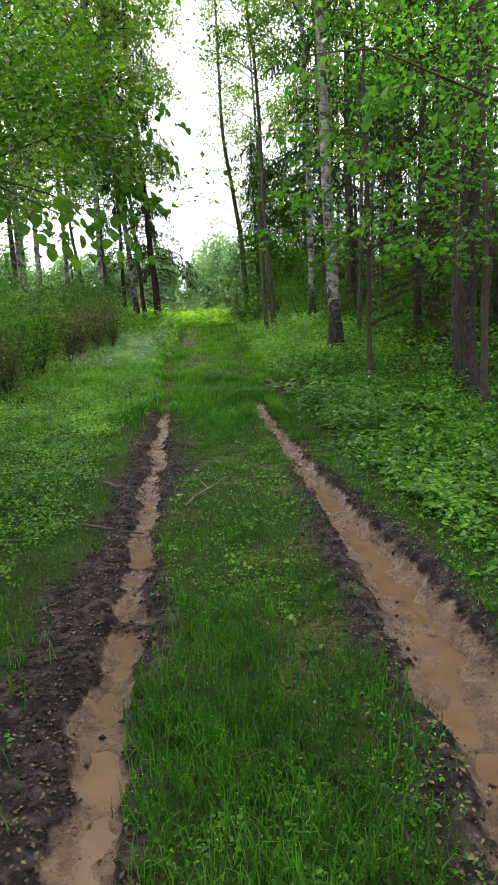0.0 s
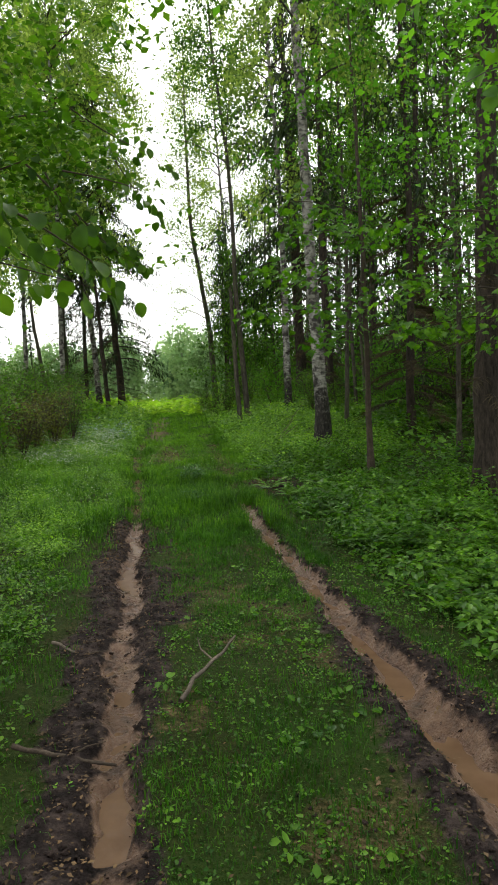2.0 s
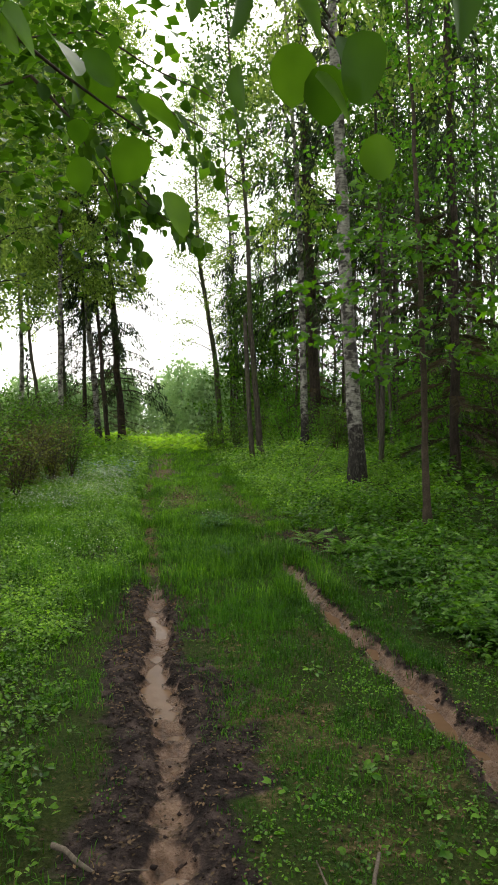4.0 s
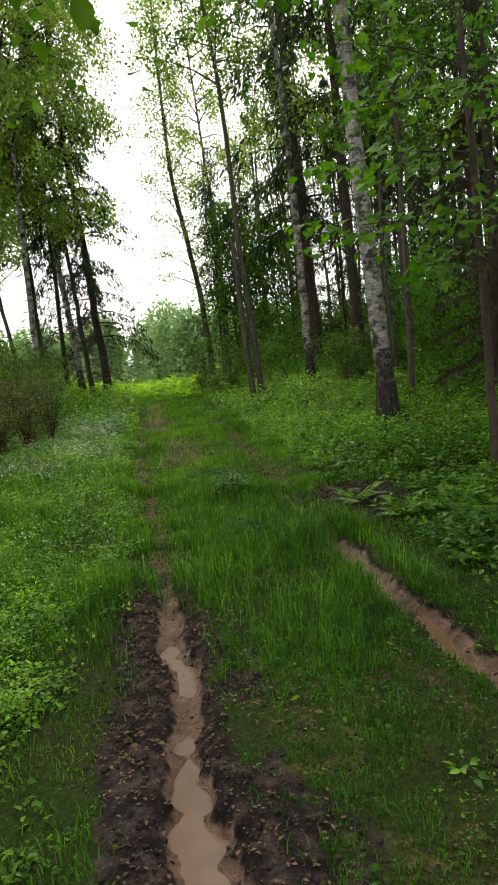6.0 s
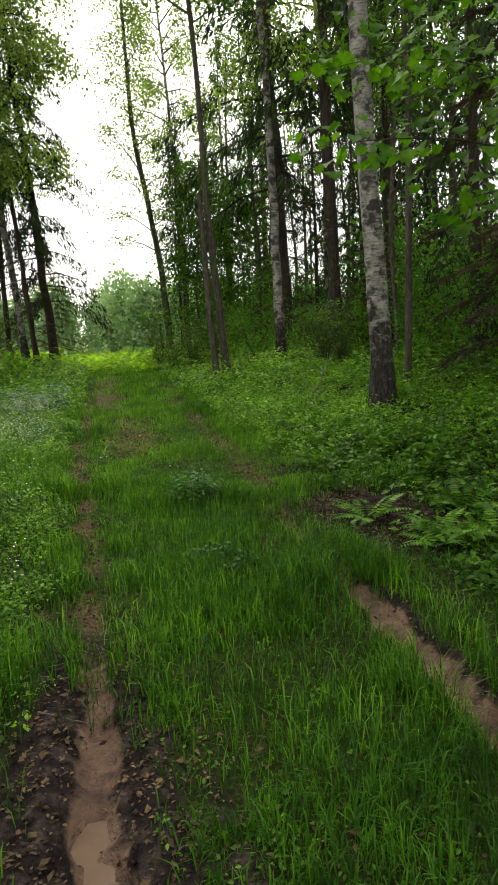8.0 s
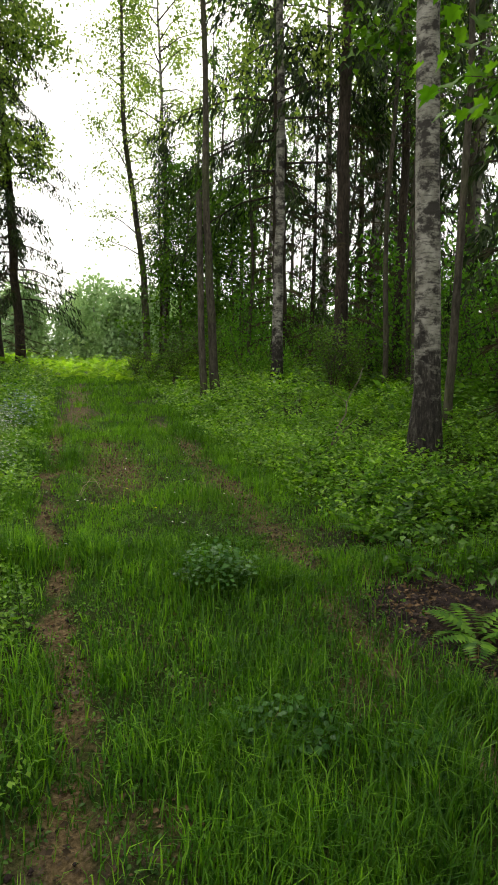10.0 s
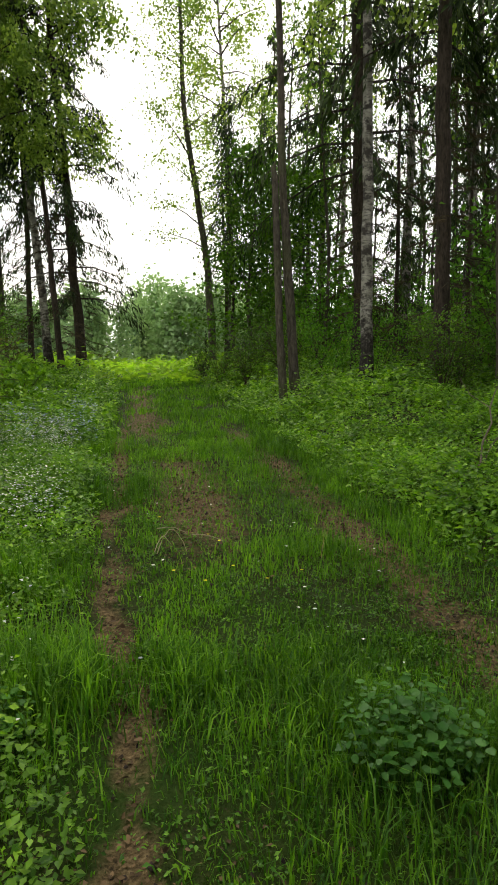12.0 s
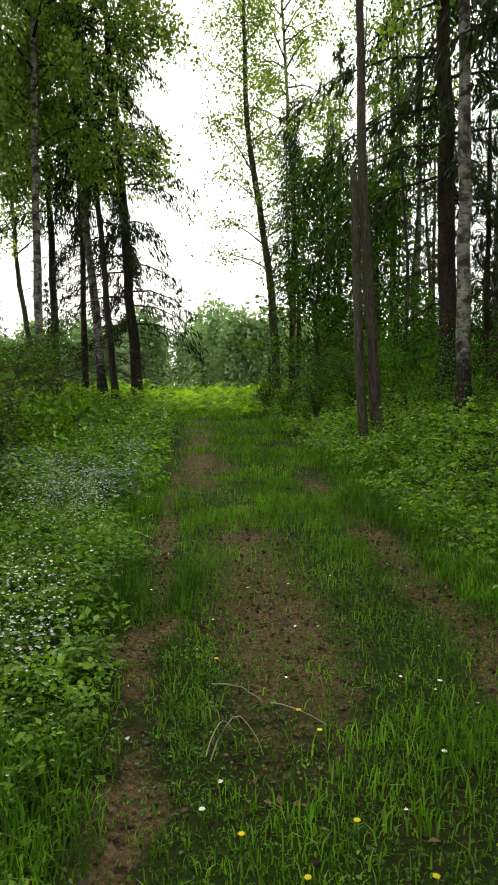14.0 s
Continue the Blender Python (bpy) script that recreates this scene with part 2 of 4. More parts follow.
def mesh_of(name, verts, faces, material, smooth=False):
    """A mesh from an array of places and one of triangles or quads."""
    me = bpy.data.meshes.new(name)
    verts, faces = np.asarray(verts, np.float32), np.asarray(faces, np.int32)
    n, k = faces.shape
    me.vertices.add(len(verts))
    me.vertices.foreach_set("co", verts.ravel())
    me.loops.add(n * k)
    me.loops.foreach_set("vertex_index", faces.ravel())
    me.polygons.add(n)
    me.polygons.foreach_set("loop_start", np.arange(0, n * k, k, dtype=np.int32))
    me.update(calc_edges=True)
    me.materials.append(material)
    if smooth:
        me.polygons.foreach_set("use_smooth", np.ones(n, bool))
    return me


def part(name, mesh, parent, label=""):
    ob = new(name, mesh)
    ob.parent = parent
    return tagged(ob, label=label)


def thing(name, m, label, category, group="", kind=""):
    ob = new(name)
    ob.empty_display_size = 0.2
    ob.matrix_basis = m
    return tagged(ob, label, category, group, kind)


def lattice(ix, iy, seed):
    h = (ix.astype(np.int64) * 374761393 + iy.astype(np.int64) * 668265263 + seed * 2147483647) & 0x7FFFFFFF
    h = ((h ^ (h >> 13)) * 1274126177) & 0x7FFFFFFF
    return ((h ^ (h >> 16)) & 0xFFFF) / 65535.0


def vnoise(x, y, size, seed=0):
    """Smooth value noise, 0 to 1."""
    x, y = np.asarray(x, float) / size, np.asarray(y, float) / size
    ix, iy = np.floor(x).astype(int), np.floor(y).astype(int)
    fx, fy = x - ix, y - iy
    fx, fy = fx * fx * (3 - 2 * fx), fy * fy * (3 - 2 * fy)
    a = lattice(ix, iy, seed) * (1 - fx) + lattice(ix + 1, iy, seed) * fx
    b = lattice(ix, iy + 1, seed) * (1 - fx) + lattice(ix + 1, iy + 1, seed) * fx
    return a * (1 - fy) + b * fy


def smooth(a, b, x):
    u = np.clip((np.asarray(x, float) - a) / (b - a), 0, 1)
    return u * u * (3 - 2 * u)


# ---- the lie of the land ----
RISE_Y = (-400, -8, 0, 4, 8, 12, 14, 16, 20, 24, 28, 32, 36, 44, 60, 120, 900)
RISE_Z = (0.0, 0.0, 0, -0.01, -0.07, 0.0, 0.15, 0.29, 0.43, 0.50, 0.64, 0.88, 1.02, 1.12, 1.2, 1.5, 3.0)


def left_rut(y):
    return np.interp(y, (-6, 2, 3.2, 5, 7, 8, 10, 12, 14, 15.5, 17, 19, 21, 29, 40), (-0.5, -0.39, -0.33, -0.30, -0.26, -0.25, -0.20, -0.15, -0.13, -0.13, -0.08, 0.0, 0.1, 0.58, 1.2))


def right_rut(y):
    return np.interp(y, (-6, 2, 3, 4, 6, 8, 10, 12, 14, 17, 21, 29, 40), (0.8, 1.1, 1.2, 1.26, 1.31, 1.33, 1.36, 1.39, 1.55, 1.65, 1.86, 2.3, 2.9))


def lie(x, y):
    """Height of the land without ruts and clods."""
    x, y = np.asarray(x, float), np.asarray(y, float)
    z = np.interp(y, RISE_Y, RISE_Z)
    z = (z + np.interp(y - 1.2, RISE_Y, RISE_Z) + np.interp(y + 1.2, RISE_Y, RISE_Z)) / 3
    wood = smooth(60, 40, y)
    z = z + smooth(0.5, 3.2, x - right_rut(y)) * (0.10 + 0.45 * smooth(11, 22, y)) * wood
    z = z + smooth(0.5, 3.0, left_rut(y) - x) * (0.08 + 0.25 * smooth(14, 26, y)) * wood
    return z + 0.12 * (vnoise(x, y, 5.0, 3) - 0.5) * smooth(1.5, 4.0, np.abs(x - 0.5))


def rut_shape(x, y):
    """Depth of the ruts and the masks of clay, soil and dry ground."""
    wob = 0.10 * (vnoise(x, y, 0.45, 11) - 0.5) + 0.05 * (vnoise(x, y, 0.16, 12) - 0.5) + 0.06 * (vnoise(x, y, 0.1, 14) - 0.5)
    bars = smooth(3.0, 5.5, y + 2.0) * smooth(0.70, 0.84, vnoise(x * 0.3 + 0.2 * vnoise(x, y, 0.3, 38), y, 0.17, 36))
    tread = smooth(0.80, 0.96, 0.5 + 0.5 * np.sin(2 * np.pi * (y / 0.42 + 1.1 * vnoise(x * 0.5, y, 0.6, 44)) + 1.5 * x))
    bars = np.maximum(bars, 0.65 * tread * smooth(2.6, 4.0, y) * (0.4 + 0.8 * vnoise(x, y, 0.5, 45)))
    dl, dr = x - left_rut(y) + wob, x - right_rut(y) + wob
    nl, nr = smooth(13.0, 10.4, y), smooth(13.2, 11.6, y)
    uneven = 0.55 + 0.75 * vnoise(x * 0.6, y, 0.55, 13)
    wl = 0.088 + 0.035 * smooth(3.5, 1, y)
    wr = 0.085 + 0.10 * smooth(8, 1.5, y)
    deep = 0.085 * uneven * np.exp(-(dl / wl) ** 4) * (0.35 + 0.65 * nl) * (1 - 0.65 * bars) + (0.075 + 0.055 * smooth(7.5, 4.5, y)) * np.exp(-(dr / wr) ** 4) * (0.2 + 0.8 * nr)
    ridge = 0.03 * nl * np.exp(-((np.abs(dl) - wl - 0.12) / 0.1) ** 2) + 0.035 * nr * np.exp(-((np.abs(dr) - wr - 0.12) / 0.1) ** 2)
    clay = np.maximum(np.exp(-(dl / (wl * 1.05)) ** 4) * nl * (1 - 0.5 * bars), np.exp(-(dr / (wr * 1.2)) ** 4) * nr)
    side = np.where(dl < 0, 0.37 + 0.13 * smooth(6, 3, y), 0.2 + 0.12 * smooth(5.5, 8, y))
    side = side * (0.68 + 0.62 * vnoise(x, y, 0.45, 37))
    soil = np.maximum(np.exp(-(dl / side) ** 4) * nl, np.exp(-(dr / (wr + 0.06 + 0.17 * smooth(9, 4.5, y))) ** 4) * nr)
    bare = np.exp(-((x - 2.15) / 0.55) ** 2 - ((y - 13.6) / 1.5) ** 2) * (0.7 + 0.6 * vnoise(x, y, 0.5, 23))
    soil = np.maximum(soil, np.clip(bare, 0, 1))
    patch = np.exp(-((x - right_rut(y)) / 0.28) ** 2) * smooth(12, 13, y) * smooth(27, 20, y) * (0.35 + 0.65 * vnoise(x, y, 1.1, 21))
    dry = np.maximum(1.0 * patch, 0.9 * np.exp(-((x - left_rut(y) - 0.7) / 0.5) ** 2) * smooth(15.5, 16.5, y) * smooth(34, 30, y) * vnoise(x, y, 1.6, 22))
    dry = np.maximum(dry, (0.4 + 0.75 * vnoise(x, y, 0.3, 24)) * np.exp(-((dl + 0.16 * (vnoise(x, y, 0.35, 27) - 0.5)) / 0.13) ** 2) * smooth(9, 11, y) * smooth(28, 22, y))
    dry = np.maximum(dry, 0.62 * np.exp(-((x - left_rut(y) - 0.35) / 0.55) ** 2) * smooth(20, 23, y) * smooth(36, 31, y))
    dry = np.maximum(dry, 0.45 * smooth(0.6, 0.8, vnoise(x, y, 0.55, 25)) * smooth(16, 12, y) * smooth(1.2, 0.9, np.abs(x - 0.5)))
    thin = smooth(0.4, 0.7, 0.6 * vnoise(x, y, 0.5, 28) + 0.4 * vnoise(x, y, 0.13, 29)) * smooth(5.6, 7, y) * smooth(13, 11.5, y) * smooth(0.2, 0.35, dl) * smooth(-0.1, -0.3, dr)
    dry = np.maximum(dry, 0.45 * thin)
    soil = np.maximum(soil, 0.9 * smooth(0.46, 0.66, 0.65 * vnoise(x, y, 0.4, 39) + 0.35 * vnoise(x, y, 0.12, 40)) * smooth(5.2, 6.4, y) * smooth(10.9, 9.9, y) * smooth(0.1, 0.2, dl) * smooth(0.65, 0.35, dl))
    return deep - ridge, clay, soil, dry


def clods(x, y, soil):
    return soil * (0.035 * (vnoise(x, y, 0.2, 31) - 0.5) + 0.045 * (vnoise(x, y, 0.09, 32) - 0.5)) + 0.02 * (vnoise(x, y, 0.3, 33) - 0.5)


def land(x, y):
    deep, clay, soil, dry = rut_shape(x, y)
    churn = clay * (0.05 * (vnoise(x * 2.2, y, 0.22, 34) - 0.5) + 0.03 * (vnoise(x, y, 0.08, 35) - 0.5))
    return lie(x, y) - deep + clods(x, y, np.maximum(soil, 0.8 * clay)) + churn


def spaced(fine_lo, fine_hi, step, lo, hi, grow=1.13):
    a = list(np.arange(fine_lo, fine_hi, step))
    s, v = step, a[-1]
    while v < hi:
        s *= grow
        v += s
        a.append(v)
    s, v = step, a[0]
    while v > lo:
        s *= grow
        v -= s
        a.insert(0, v)
    return np.array(a)


gx, gy = spaced(-1.4, 2.3, 0.04, -700, 700), spaced(0.8, 13.5, 0.055, -300, 900, 1.05)
X, Y = np.meshgrid(gx, gy)
deep, clay, soil, dry = rut_shape(X, Y)
Z = land(X, Y)
nx, ny = len(gx), len(gy)
idx = np.arange(nx * ny).reshape(ny, nx)
quads = np.stack([idx[:-1, :-1], idx[:-1, 1:], idx[1:, 1:], idx[1:, :-1]], -1).reshape(-1, 4)
gm = mesh_of("ground", np.stack([X, Y, Z], -1).reshape(-1, 3), quads, GROUND, True)
for n, a in (("clay", clay), ("soil", soil), ("dry", dry)):
    gm.attributes.new(n, "FLOAT", "POINT").data.foreach_set("value", a.ravel().astype(np.float32))
tagged(new("ground", gm), "rutted forest track of churned earth, clay and leaf litter", "ground", kind="structure")


def puddle(centre, y0, y1, half, level, label):
    """Standing water in a rut, cut off by the clods that rise through it."""
    ys = np.arange(y0, y1, 0.06)
    us = np.linspace(-1, 1, 9)
    U, V = np.meshgrid(us, ys)
    end = np.sqrt(np.clip(1 - np.abs((V - (y0 + y1) / 2) / ((y1 - y0) / 2)) ** 6, 0, 1))
    px = centre(V) + U * half * end
    pz = lie(centre(V), V) - (level if np.isscalar(level) else np.interp(V, *level))
    i = np.arange(px.size).reshape(px.shape)
    q = np.stack([i[:-1, :-1], i[:-1, 1:], i[1:, 1:], i[1:, :-1]], -1).reshape(-1, 4)
    me = mesh_of("puddle", np.stack([px, V, pz], -1).reshape(-1, 3), q, WATER, True)
    tagged(new("puddle", me), label, "puddle", "puddles in the ruts")


puddle(left_rut, -0.6, 10.4, 0.3, 0.07, "shallow strip of still tan muddy water in a wheel rut")
puddle(right_rut, -0.6, 11.6, 0.34, ((4.5, 7.5), (0.122, 0.066)), "long strip of tan muddy water in a deep wheel rut")

# ---- leaves, twigs and trunks ----


def unit(v):
    return v / np.maximum(np.linalg.norm(v, axis=-1, keepdims=True), 1e-9)


def leaves(pos, way, length, width, rng, fold=0.25, up=0.6):
    """Folded pointed leaves as triangles, from places, directions and sizes."""
    n = len(pos)
    way = unit(way)
    nrm = unit(rng.normal(size=(n, 3)) * (1 - up) + np.array([0, 0, up]))
    side = unit(np.cross(way, nrm))
    nrm = np.cross(side, way)
    length, width = np.broadcast_to(length, n)[:, None], np.broadcast_to(width, n)[:, None]
    mid = pos + way * length * 0.45
    v = np.stack([pos, mid + side * width / 2 + nrm * width * fold, pos + way * length, mid - side * width / 2 + nrm * width * fold], 1)
    i = np.arange(n)[:, None] * 4
    f = np.stack([i + np.array([0, 1, 2]), i + np.array([0, 2, 3])], 1)
    return v.reshape(-1, 3), f.reshape(-1, 3)


def round_leaves(pos, way, length, width, rng, fold=0.2, up=0.85):
    """Rounder leaves with six corners."""
    n = len(pos)
    way = unit(way)
    nrm = unit(rng.normal(size=(n, 3)) * (1 - up) + np.array([0, 0, up]))
    side = unit(np.cross(way, nrm))
    nrm = np.cross(side, way)
    length, width = np.broadcast_to(length, n)[:, None], np.broadcast_to(width, n)[:, None]
    a, b = pos + way * length * 0.3 + nrm * width * fold, pos + way * length * 0.7 + nrm * width * fold * 0.8
    s = side * width / 2
    v = np.stack([pos, a + s, b + s * 0.8, pos + way * length, b - s * 0.8, a - s], 1)
    i = np.arange(n)[:, None] * 6
    f = np.stack([i + np.array(k) for k in ((0, 1, 2), (0, 2, 3), (0, 3, 4), (0, 4, 5))], 1)
    return v.reshape(-1, 3), f.reshape(-1, 3)


def tube(points, radii, sides=7, rng=None, rough=0.0):
    """A tapering tube along points, as quads."""
    p = np.asarray(points, float)
    r = np.asarray(radii, float)
    d = unit(np.gradient(p, axis=0))
    ref = np.where(np.abs(d[:, 2:3]) > 0.9, np.array([[1.0, 0, 0]]), np.array([[0, 0, 1.0]]))
    a = unit(np.cross(d, ref))
    b = np.cross(d, a)
    t = np.linspace(0, 2 * np.pi, sides, endpoint=False)
    wob = 1 + (rng.normal(size=(len(p), sides)) * rough if rng is not None and rough else 0)
    ring = p[:, None] + (a[:, None] * np.cos(t)[:, None] + b[:, None] * np.sin(t)[:, None]) * (r[:, None] * wob)[..., None]
    i = np.arange(len(p) * sides).reshape(len(p), sides)
    j = np.roll(i, -1, 1)
    q = np.stack([i[:-1], j[:-1], j[1:], i[1:]], -1).reshape(-1, 4)
    return ring.reshape(-1, 3), q


def joined(pieces):
    vs, fs, n = [], [], 0
    for v, f in pieces:
        vs.append(v)
        fs.append(f + n)
        n += len(v)
    return np.concatenate(vs), np.concatenate(fs)


def curve_at(path, u):
    path = np.asarray(path, float)
    s = np.linspace(0, 1, len(path))
    return np.stack([np.interp(u, s, path[:, k]) for k in range(3)], -1)


def trunk_mesh(path, radius, material, rng, sides=12):
    h = np.asarray(path, float)
    u = np.linspace(0, 1, 26)
    p = curve_at(h, u)
    p[1:-1, :2] += rng.normal(size=(24, 2)) * radius * 0.10
    r = radius * (1 - 0.88 * u ** 1.15) + radius * 0.55 * np.exp(-u * 45)
    v, f = tube(p, r, sides, rng, 0.05)
    return mesh_of("trunk", v, f, material, True)


def limbs_of(path, lo, hi, count, reach, rise, sag, rng, taper=0.8, radius=0.03):
    """Limbs out of a trunk: each a list of four places."""
    out = []
    for i in range(count):
        u = lo + (hi - lo) * (i + rng.random()) / count
        start = curve_at(path, u)
        az = i * 2.4 + rng.normal() * 0.5
        k = (u - lo) / (hi - lo)
        shape = 1 - taper * k ** 1.3 if taper else 0.35 + 0.75 * math.sin(math.pi * (0.12 + 0.82 * k))
        length = reach * shape * rng.uniform(0.7, 1.15)
        d = np.array([np.cos(az), np.sin(az), 0])
        r = rise * rng.uniform(0.6, 1.3)
        out.append(np.array([start + d * length * s + np.array([0, 0, length * (r * s - sag * s * s)]) for s in (0, 0.33, 0.67, 1.0)]))
    return out


def limb_mesh(name, limbs, radius, material):
    return mesh_of(name, *joined([tube(l, radius * np.array([1, 0.7, 0.4, 0.12]) * min(1.5, np.linalg.norm(l[3] - l[0]) / 2), 5) for l in limbs]), material, True)


def birch_crown(limbs, count, rng, hang=0.9, size=0.11):
    """Small leaves on thin hanging twigs along the limbs."""
    n = len(limbs)
    twigs = max(3, count // (n * 14))
    pos, way = [], []
    for l in limbs:
        for _ in range(twigs):
            s = curve_at(l, rng.uniform(0.3, 1.0)) + rng.normal(size=3) * 0.22
            out = unit(l[3] - l[0])
            t = np.linspace(0, 1, 14)[:, None] * rng.uniform(0.4, 1.3) * hang
            p = s + out * t * 0.45 + np.array([0, 0, -1]) * t ** 1.3 + rng.normal(size=(14, 3)) * 0.13
            pos.append(p)
            way.append(np.array([0, 0, -0.8]) + rng.normal(size=(14, 3)) * 0.6)
    pos, way = np.concatenate(pos), np.concatenate(way)
    s = size * rng.uniform(0.6, 1.3, len(pos))
    return leaves(pos, way, s, s * 0.75, rng, up=0.2)


def leafy_crown(limbs, count, rng, size=0.13, spread=0.45, flat=0.5):
    """Clumps of leaves along the outer part of the limbs."""
    n = len(limbs)
    per = count // n
    pos = []
    for l in limbs:
        k = max(2, per // 30)
        for c in range(k):
            s = curve_at(l, rng.uniform(0.3, 1.05))
            pos.append(s + rng.normal(size=(30, 3)) * np.array([spread, spread, spread * flat]) * rng.uniform(0.6, 1.2))
    pos = np.concatenate(pos)
    s = size * rng.uniform(0.6, 1.3, len(pos))
    return leaves(pos, rng.normal(size=(len(pos), 3)) + np.array([0, 0, -0.3]), s, s * 0.7, rng, up=0.55)


def spruce_crown(limbs, count, rng, size=0.3, width=0.22):
    """Needled sprays that hang from both sides of sagging boughs."""
    per = count // len(limbs)
    pos, way = [], []
    for l in limbs:
        u = rng.uniform(0.12, 1.0, per)
        p = curve_at(l, u)
        out = unit(l[3] - l[0])
        side = np.cross(out, [0, 0, 1.0])
        sgn = rng.choice([-1, 1], per)[:, None]
        w = out * 0.5 + side * sgn * rng.uniform(0.2, 1.0, (per, 1)) + np.array([0, 0, -1.2]) * rng.uniform(0.2, 1.6, (per, 1))
        pos.append(p + rng.normal(size=(per, 3)) * 0.07 - np.array([0, 0, 0.4]) * rng.random((per, 1)) ** 2)
        way.append(w)
    pos, way = np.concatenate(pos), np.concatenate(way)
    s = size * rng.uniform(0.4, 1.5, len(pos))
    return leaves(pos, way, s, s * width, rng, up=0.4)


def dead_spray(limbs, count, rng):
    """Thin bare twigs that fan out flat from dead boughs."""
    per = count // len(limbs)
    pos, way = [], []
    for l in limbs:
        out = unit(l[3] - l[0])
        side = np.cross(out, [0, 0, 1.0]) * rng.choice([-1, 1], per)[:, None]
        pos.append(curve_at(l, rng.uniform(0.15, 1.0, per)))
        way.append(out * 0.7 + side * rng.uniform(0.3, 1.0, (per, 1)) + np.array([0, 0, 1.0]) * rng.uniform(-0.45, 0.15, (per, 1)))
    s = 0.26 * rng.uniform(0.4, 1.5, per * len(limbs))
    return leaves(np.concatenate(pos), np.concatenate(way), s, 0.013, rng, up=0.4)


def bend(height, *offsets):
    """A trunk's line: height, and sideways offsets (dx, dy) at even steps up it."""
    offs = ((0, 0),) + (offsets or ((0.1, 0), (0, 0.1)))
    n = len(offs)
    return [(dx, dy, height * i / (n - 1)) for i, (dx, dy) in enumerate(offs)]


def tree(kind, x, y, path, radius, label, rng, lo=0.35, reach=2.4, count=4000, group="", limbs=26, hi=0.97, size=None, split=True, leaf_as=None, dead=0):
    """One tree with trunk, limbs and crown."""
    root = thing(kind + "_tree", pose(x, y, float(lie(x, y)) - 0.06), label, "tree", group)
    bark = {"birch": BIRCH, "spruce": SPRUCE_BARK}.get(kind, GREY_BARK)
    part("trunk", trunk_mesh(path, radius, bark, rng), root)
    if kind == "birch":
        ls = limbs_of(path, lo, hi, limbs, reach, 0.75, 0.55, rng, 0)
        crown, leaf = birch_crown(ls, count, rng, size=size or 0.11), BIRCH_LEAF
    elif kind == "spruce":
        ls = limbs_of(path, lo, hi, limbs, reach, 0.1, 0.5, rng, 0.9)
        crown, leaf = spruce_crown(ls, count, rng, size or 0.30), SPRUCE_LEAF
    else:
        ls = limbs_of(path, lo, hi, limbs, reach, 0.8, 0.35, rng)
        crown, leaf = leafy_crown(ls, count, rng, size or 0.13), ALDER_LEAF
    bark = SPRUCE_BARK if kind != "alder" else GREY_BARK
    if dead:
        bare = limbs_of(path, 0.05, max(lo, 0.32), 34, 1.25, -0.05, 0.25, rng, 0.3)
        tagged(part("dead_branchwork", limb_mesh("dead_branchwork", bare, 0.014, bark), root, "bare brittle brown lower boughs"), kind="stuff")
        tagged(part("dead_twigwork", mesh_of("dead_twigwork", *dead_spray(bare, dead, rng), DEAD_TWIG), root, "thin brown dead twigs"), kind="stuff")
    if split:
        for l in ls:
            part("limb", limb_mesh("limb", [l], 0.028, bark), root)
    else:
        tagged(part("branchwork", limb_mesh("branchwork", ls, 0.028, bark), root), kind="stuff")
    tagged(part("crown", mesh_of("crown", *crown, leaf_as or leaf), root), kind="stuff")
    return root

# ---- trees beside the track ----
R1 = np.random.default_rng(21)
FOREST = "trees of the forest edge"
tree("spruce", 4.95, 11.2, bend(19, (0.05, 0), (0.1, 0.1), (0.1, 0)), 0.18, "tall dark conifer with flaking red-brown bark", R1, 0.42, 1.7, 3200, FOREST, size=0.26, dead=1500)
tree("birch", 4.07, 16.8, bend(20, (-0.25, 0), (-0.4, 0.1), (-0.45, 0.2)), 0.15, "mature birch with a black cracked foot", R1, 0.36, 2.6, 9000, FOREST)
tree("alder", 4.9, 17.6, bend(13, (0.1, 0), (0.0, 0.1), (0.1, 0)), 0.055, "slender young tree with a thin dark stem", R1, 0.3, 1.4, 3000, FOREST, 12)
tree("spruce", 8.3, 24.9, bend(18, (0.05, 0), (0.0, 0.1), (0.1, 0)), 0.12, "tall spruce with a bare lower stem", R1, 0.38, 1.7, 4600, FOREST, size=0.26, dead=2600)
tree("spruce", 6.5, 24.2, bend(19, (-0.1, 0), (-0.1, 0.1), (0, 0)), 0.17, "tall spruce with a bare lower stem", R1, 0.33, 2.5, 6500, FOREST, 34, size=0.26, dead=2600)
tree("birch", 5.17, 24.9, bend(19, (0.0, 0), (-0.25, 0.2), (-0.6, 0.3)), 0.12, "slim birch with pale banded bark", R1, 0.36, 2.2, 7000, FOREST)
tree("alder", 3.87, 25.4, bend(17, (-0.3, 0), (-0.35, 0.1), (-0.8, 0.1), (-1.0, 0)), 0.10, "grey tree with a slightly curved stem", R1, 0.5, 2.0, 5000, FOREST)
tree("spruce", 6.7, 28.9, bend(20, (-0.1, 0), (-0.3, 0.1), (-0.5, 0)), 0.22, "dark spruce with low dense boughs", R1, 0.24, 3.7, 11000, FOREST, 60, size=0.24, dead=4200)
tree("spruce", 6.2, 16.9, bend(14, (0.1, 0), (0.0, 0.1), (0.0, 0)), 0.10, "dark young spruce with dense dead-tipped boughs", R1, 0.40, 1.6, 2600, FOREST, 34, size=0.18, dead=7500)
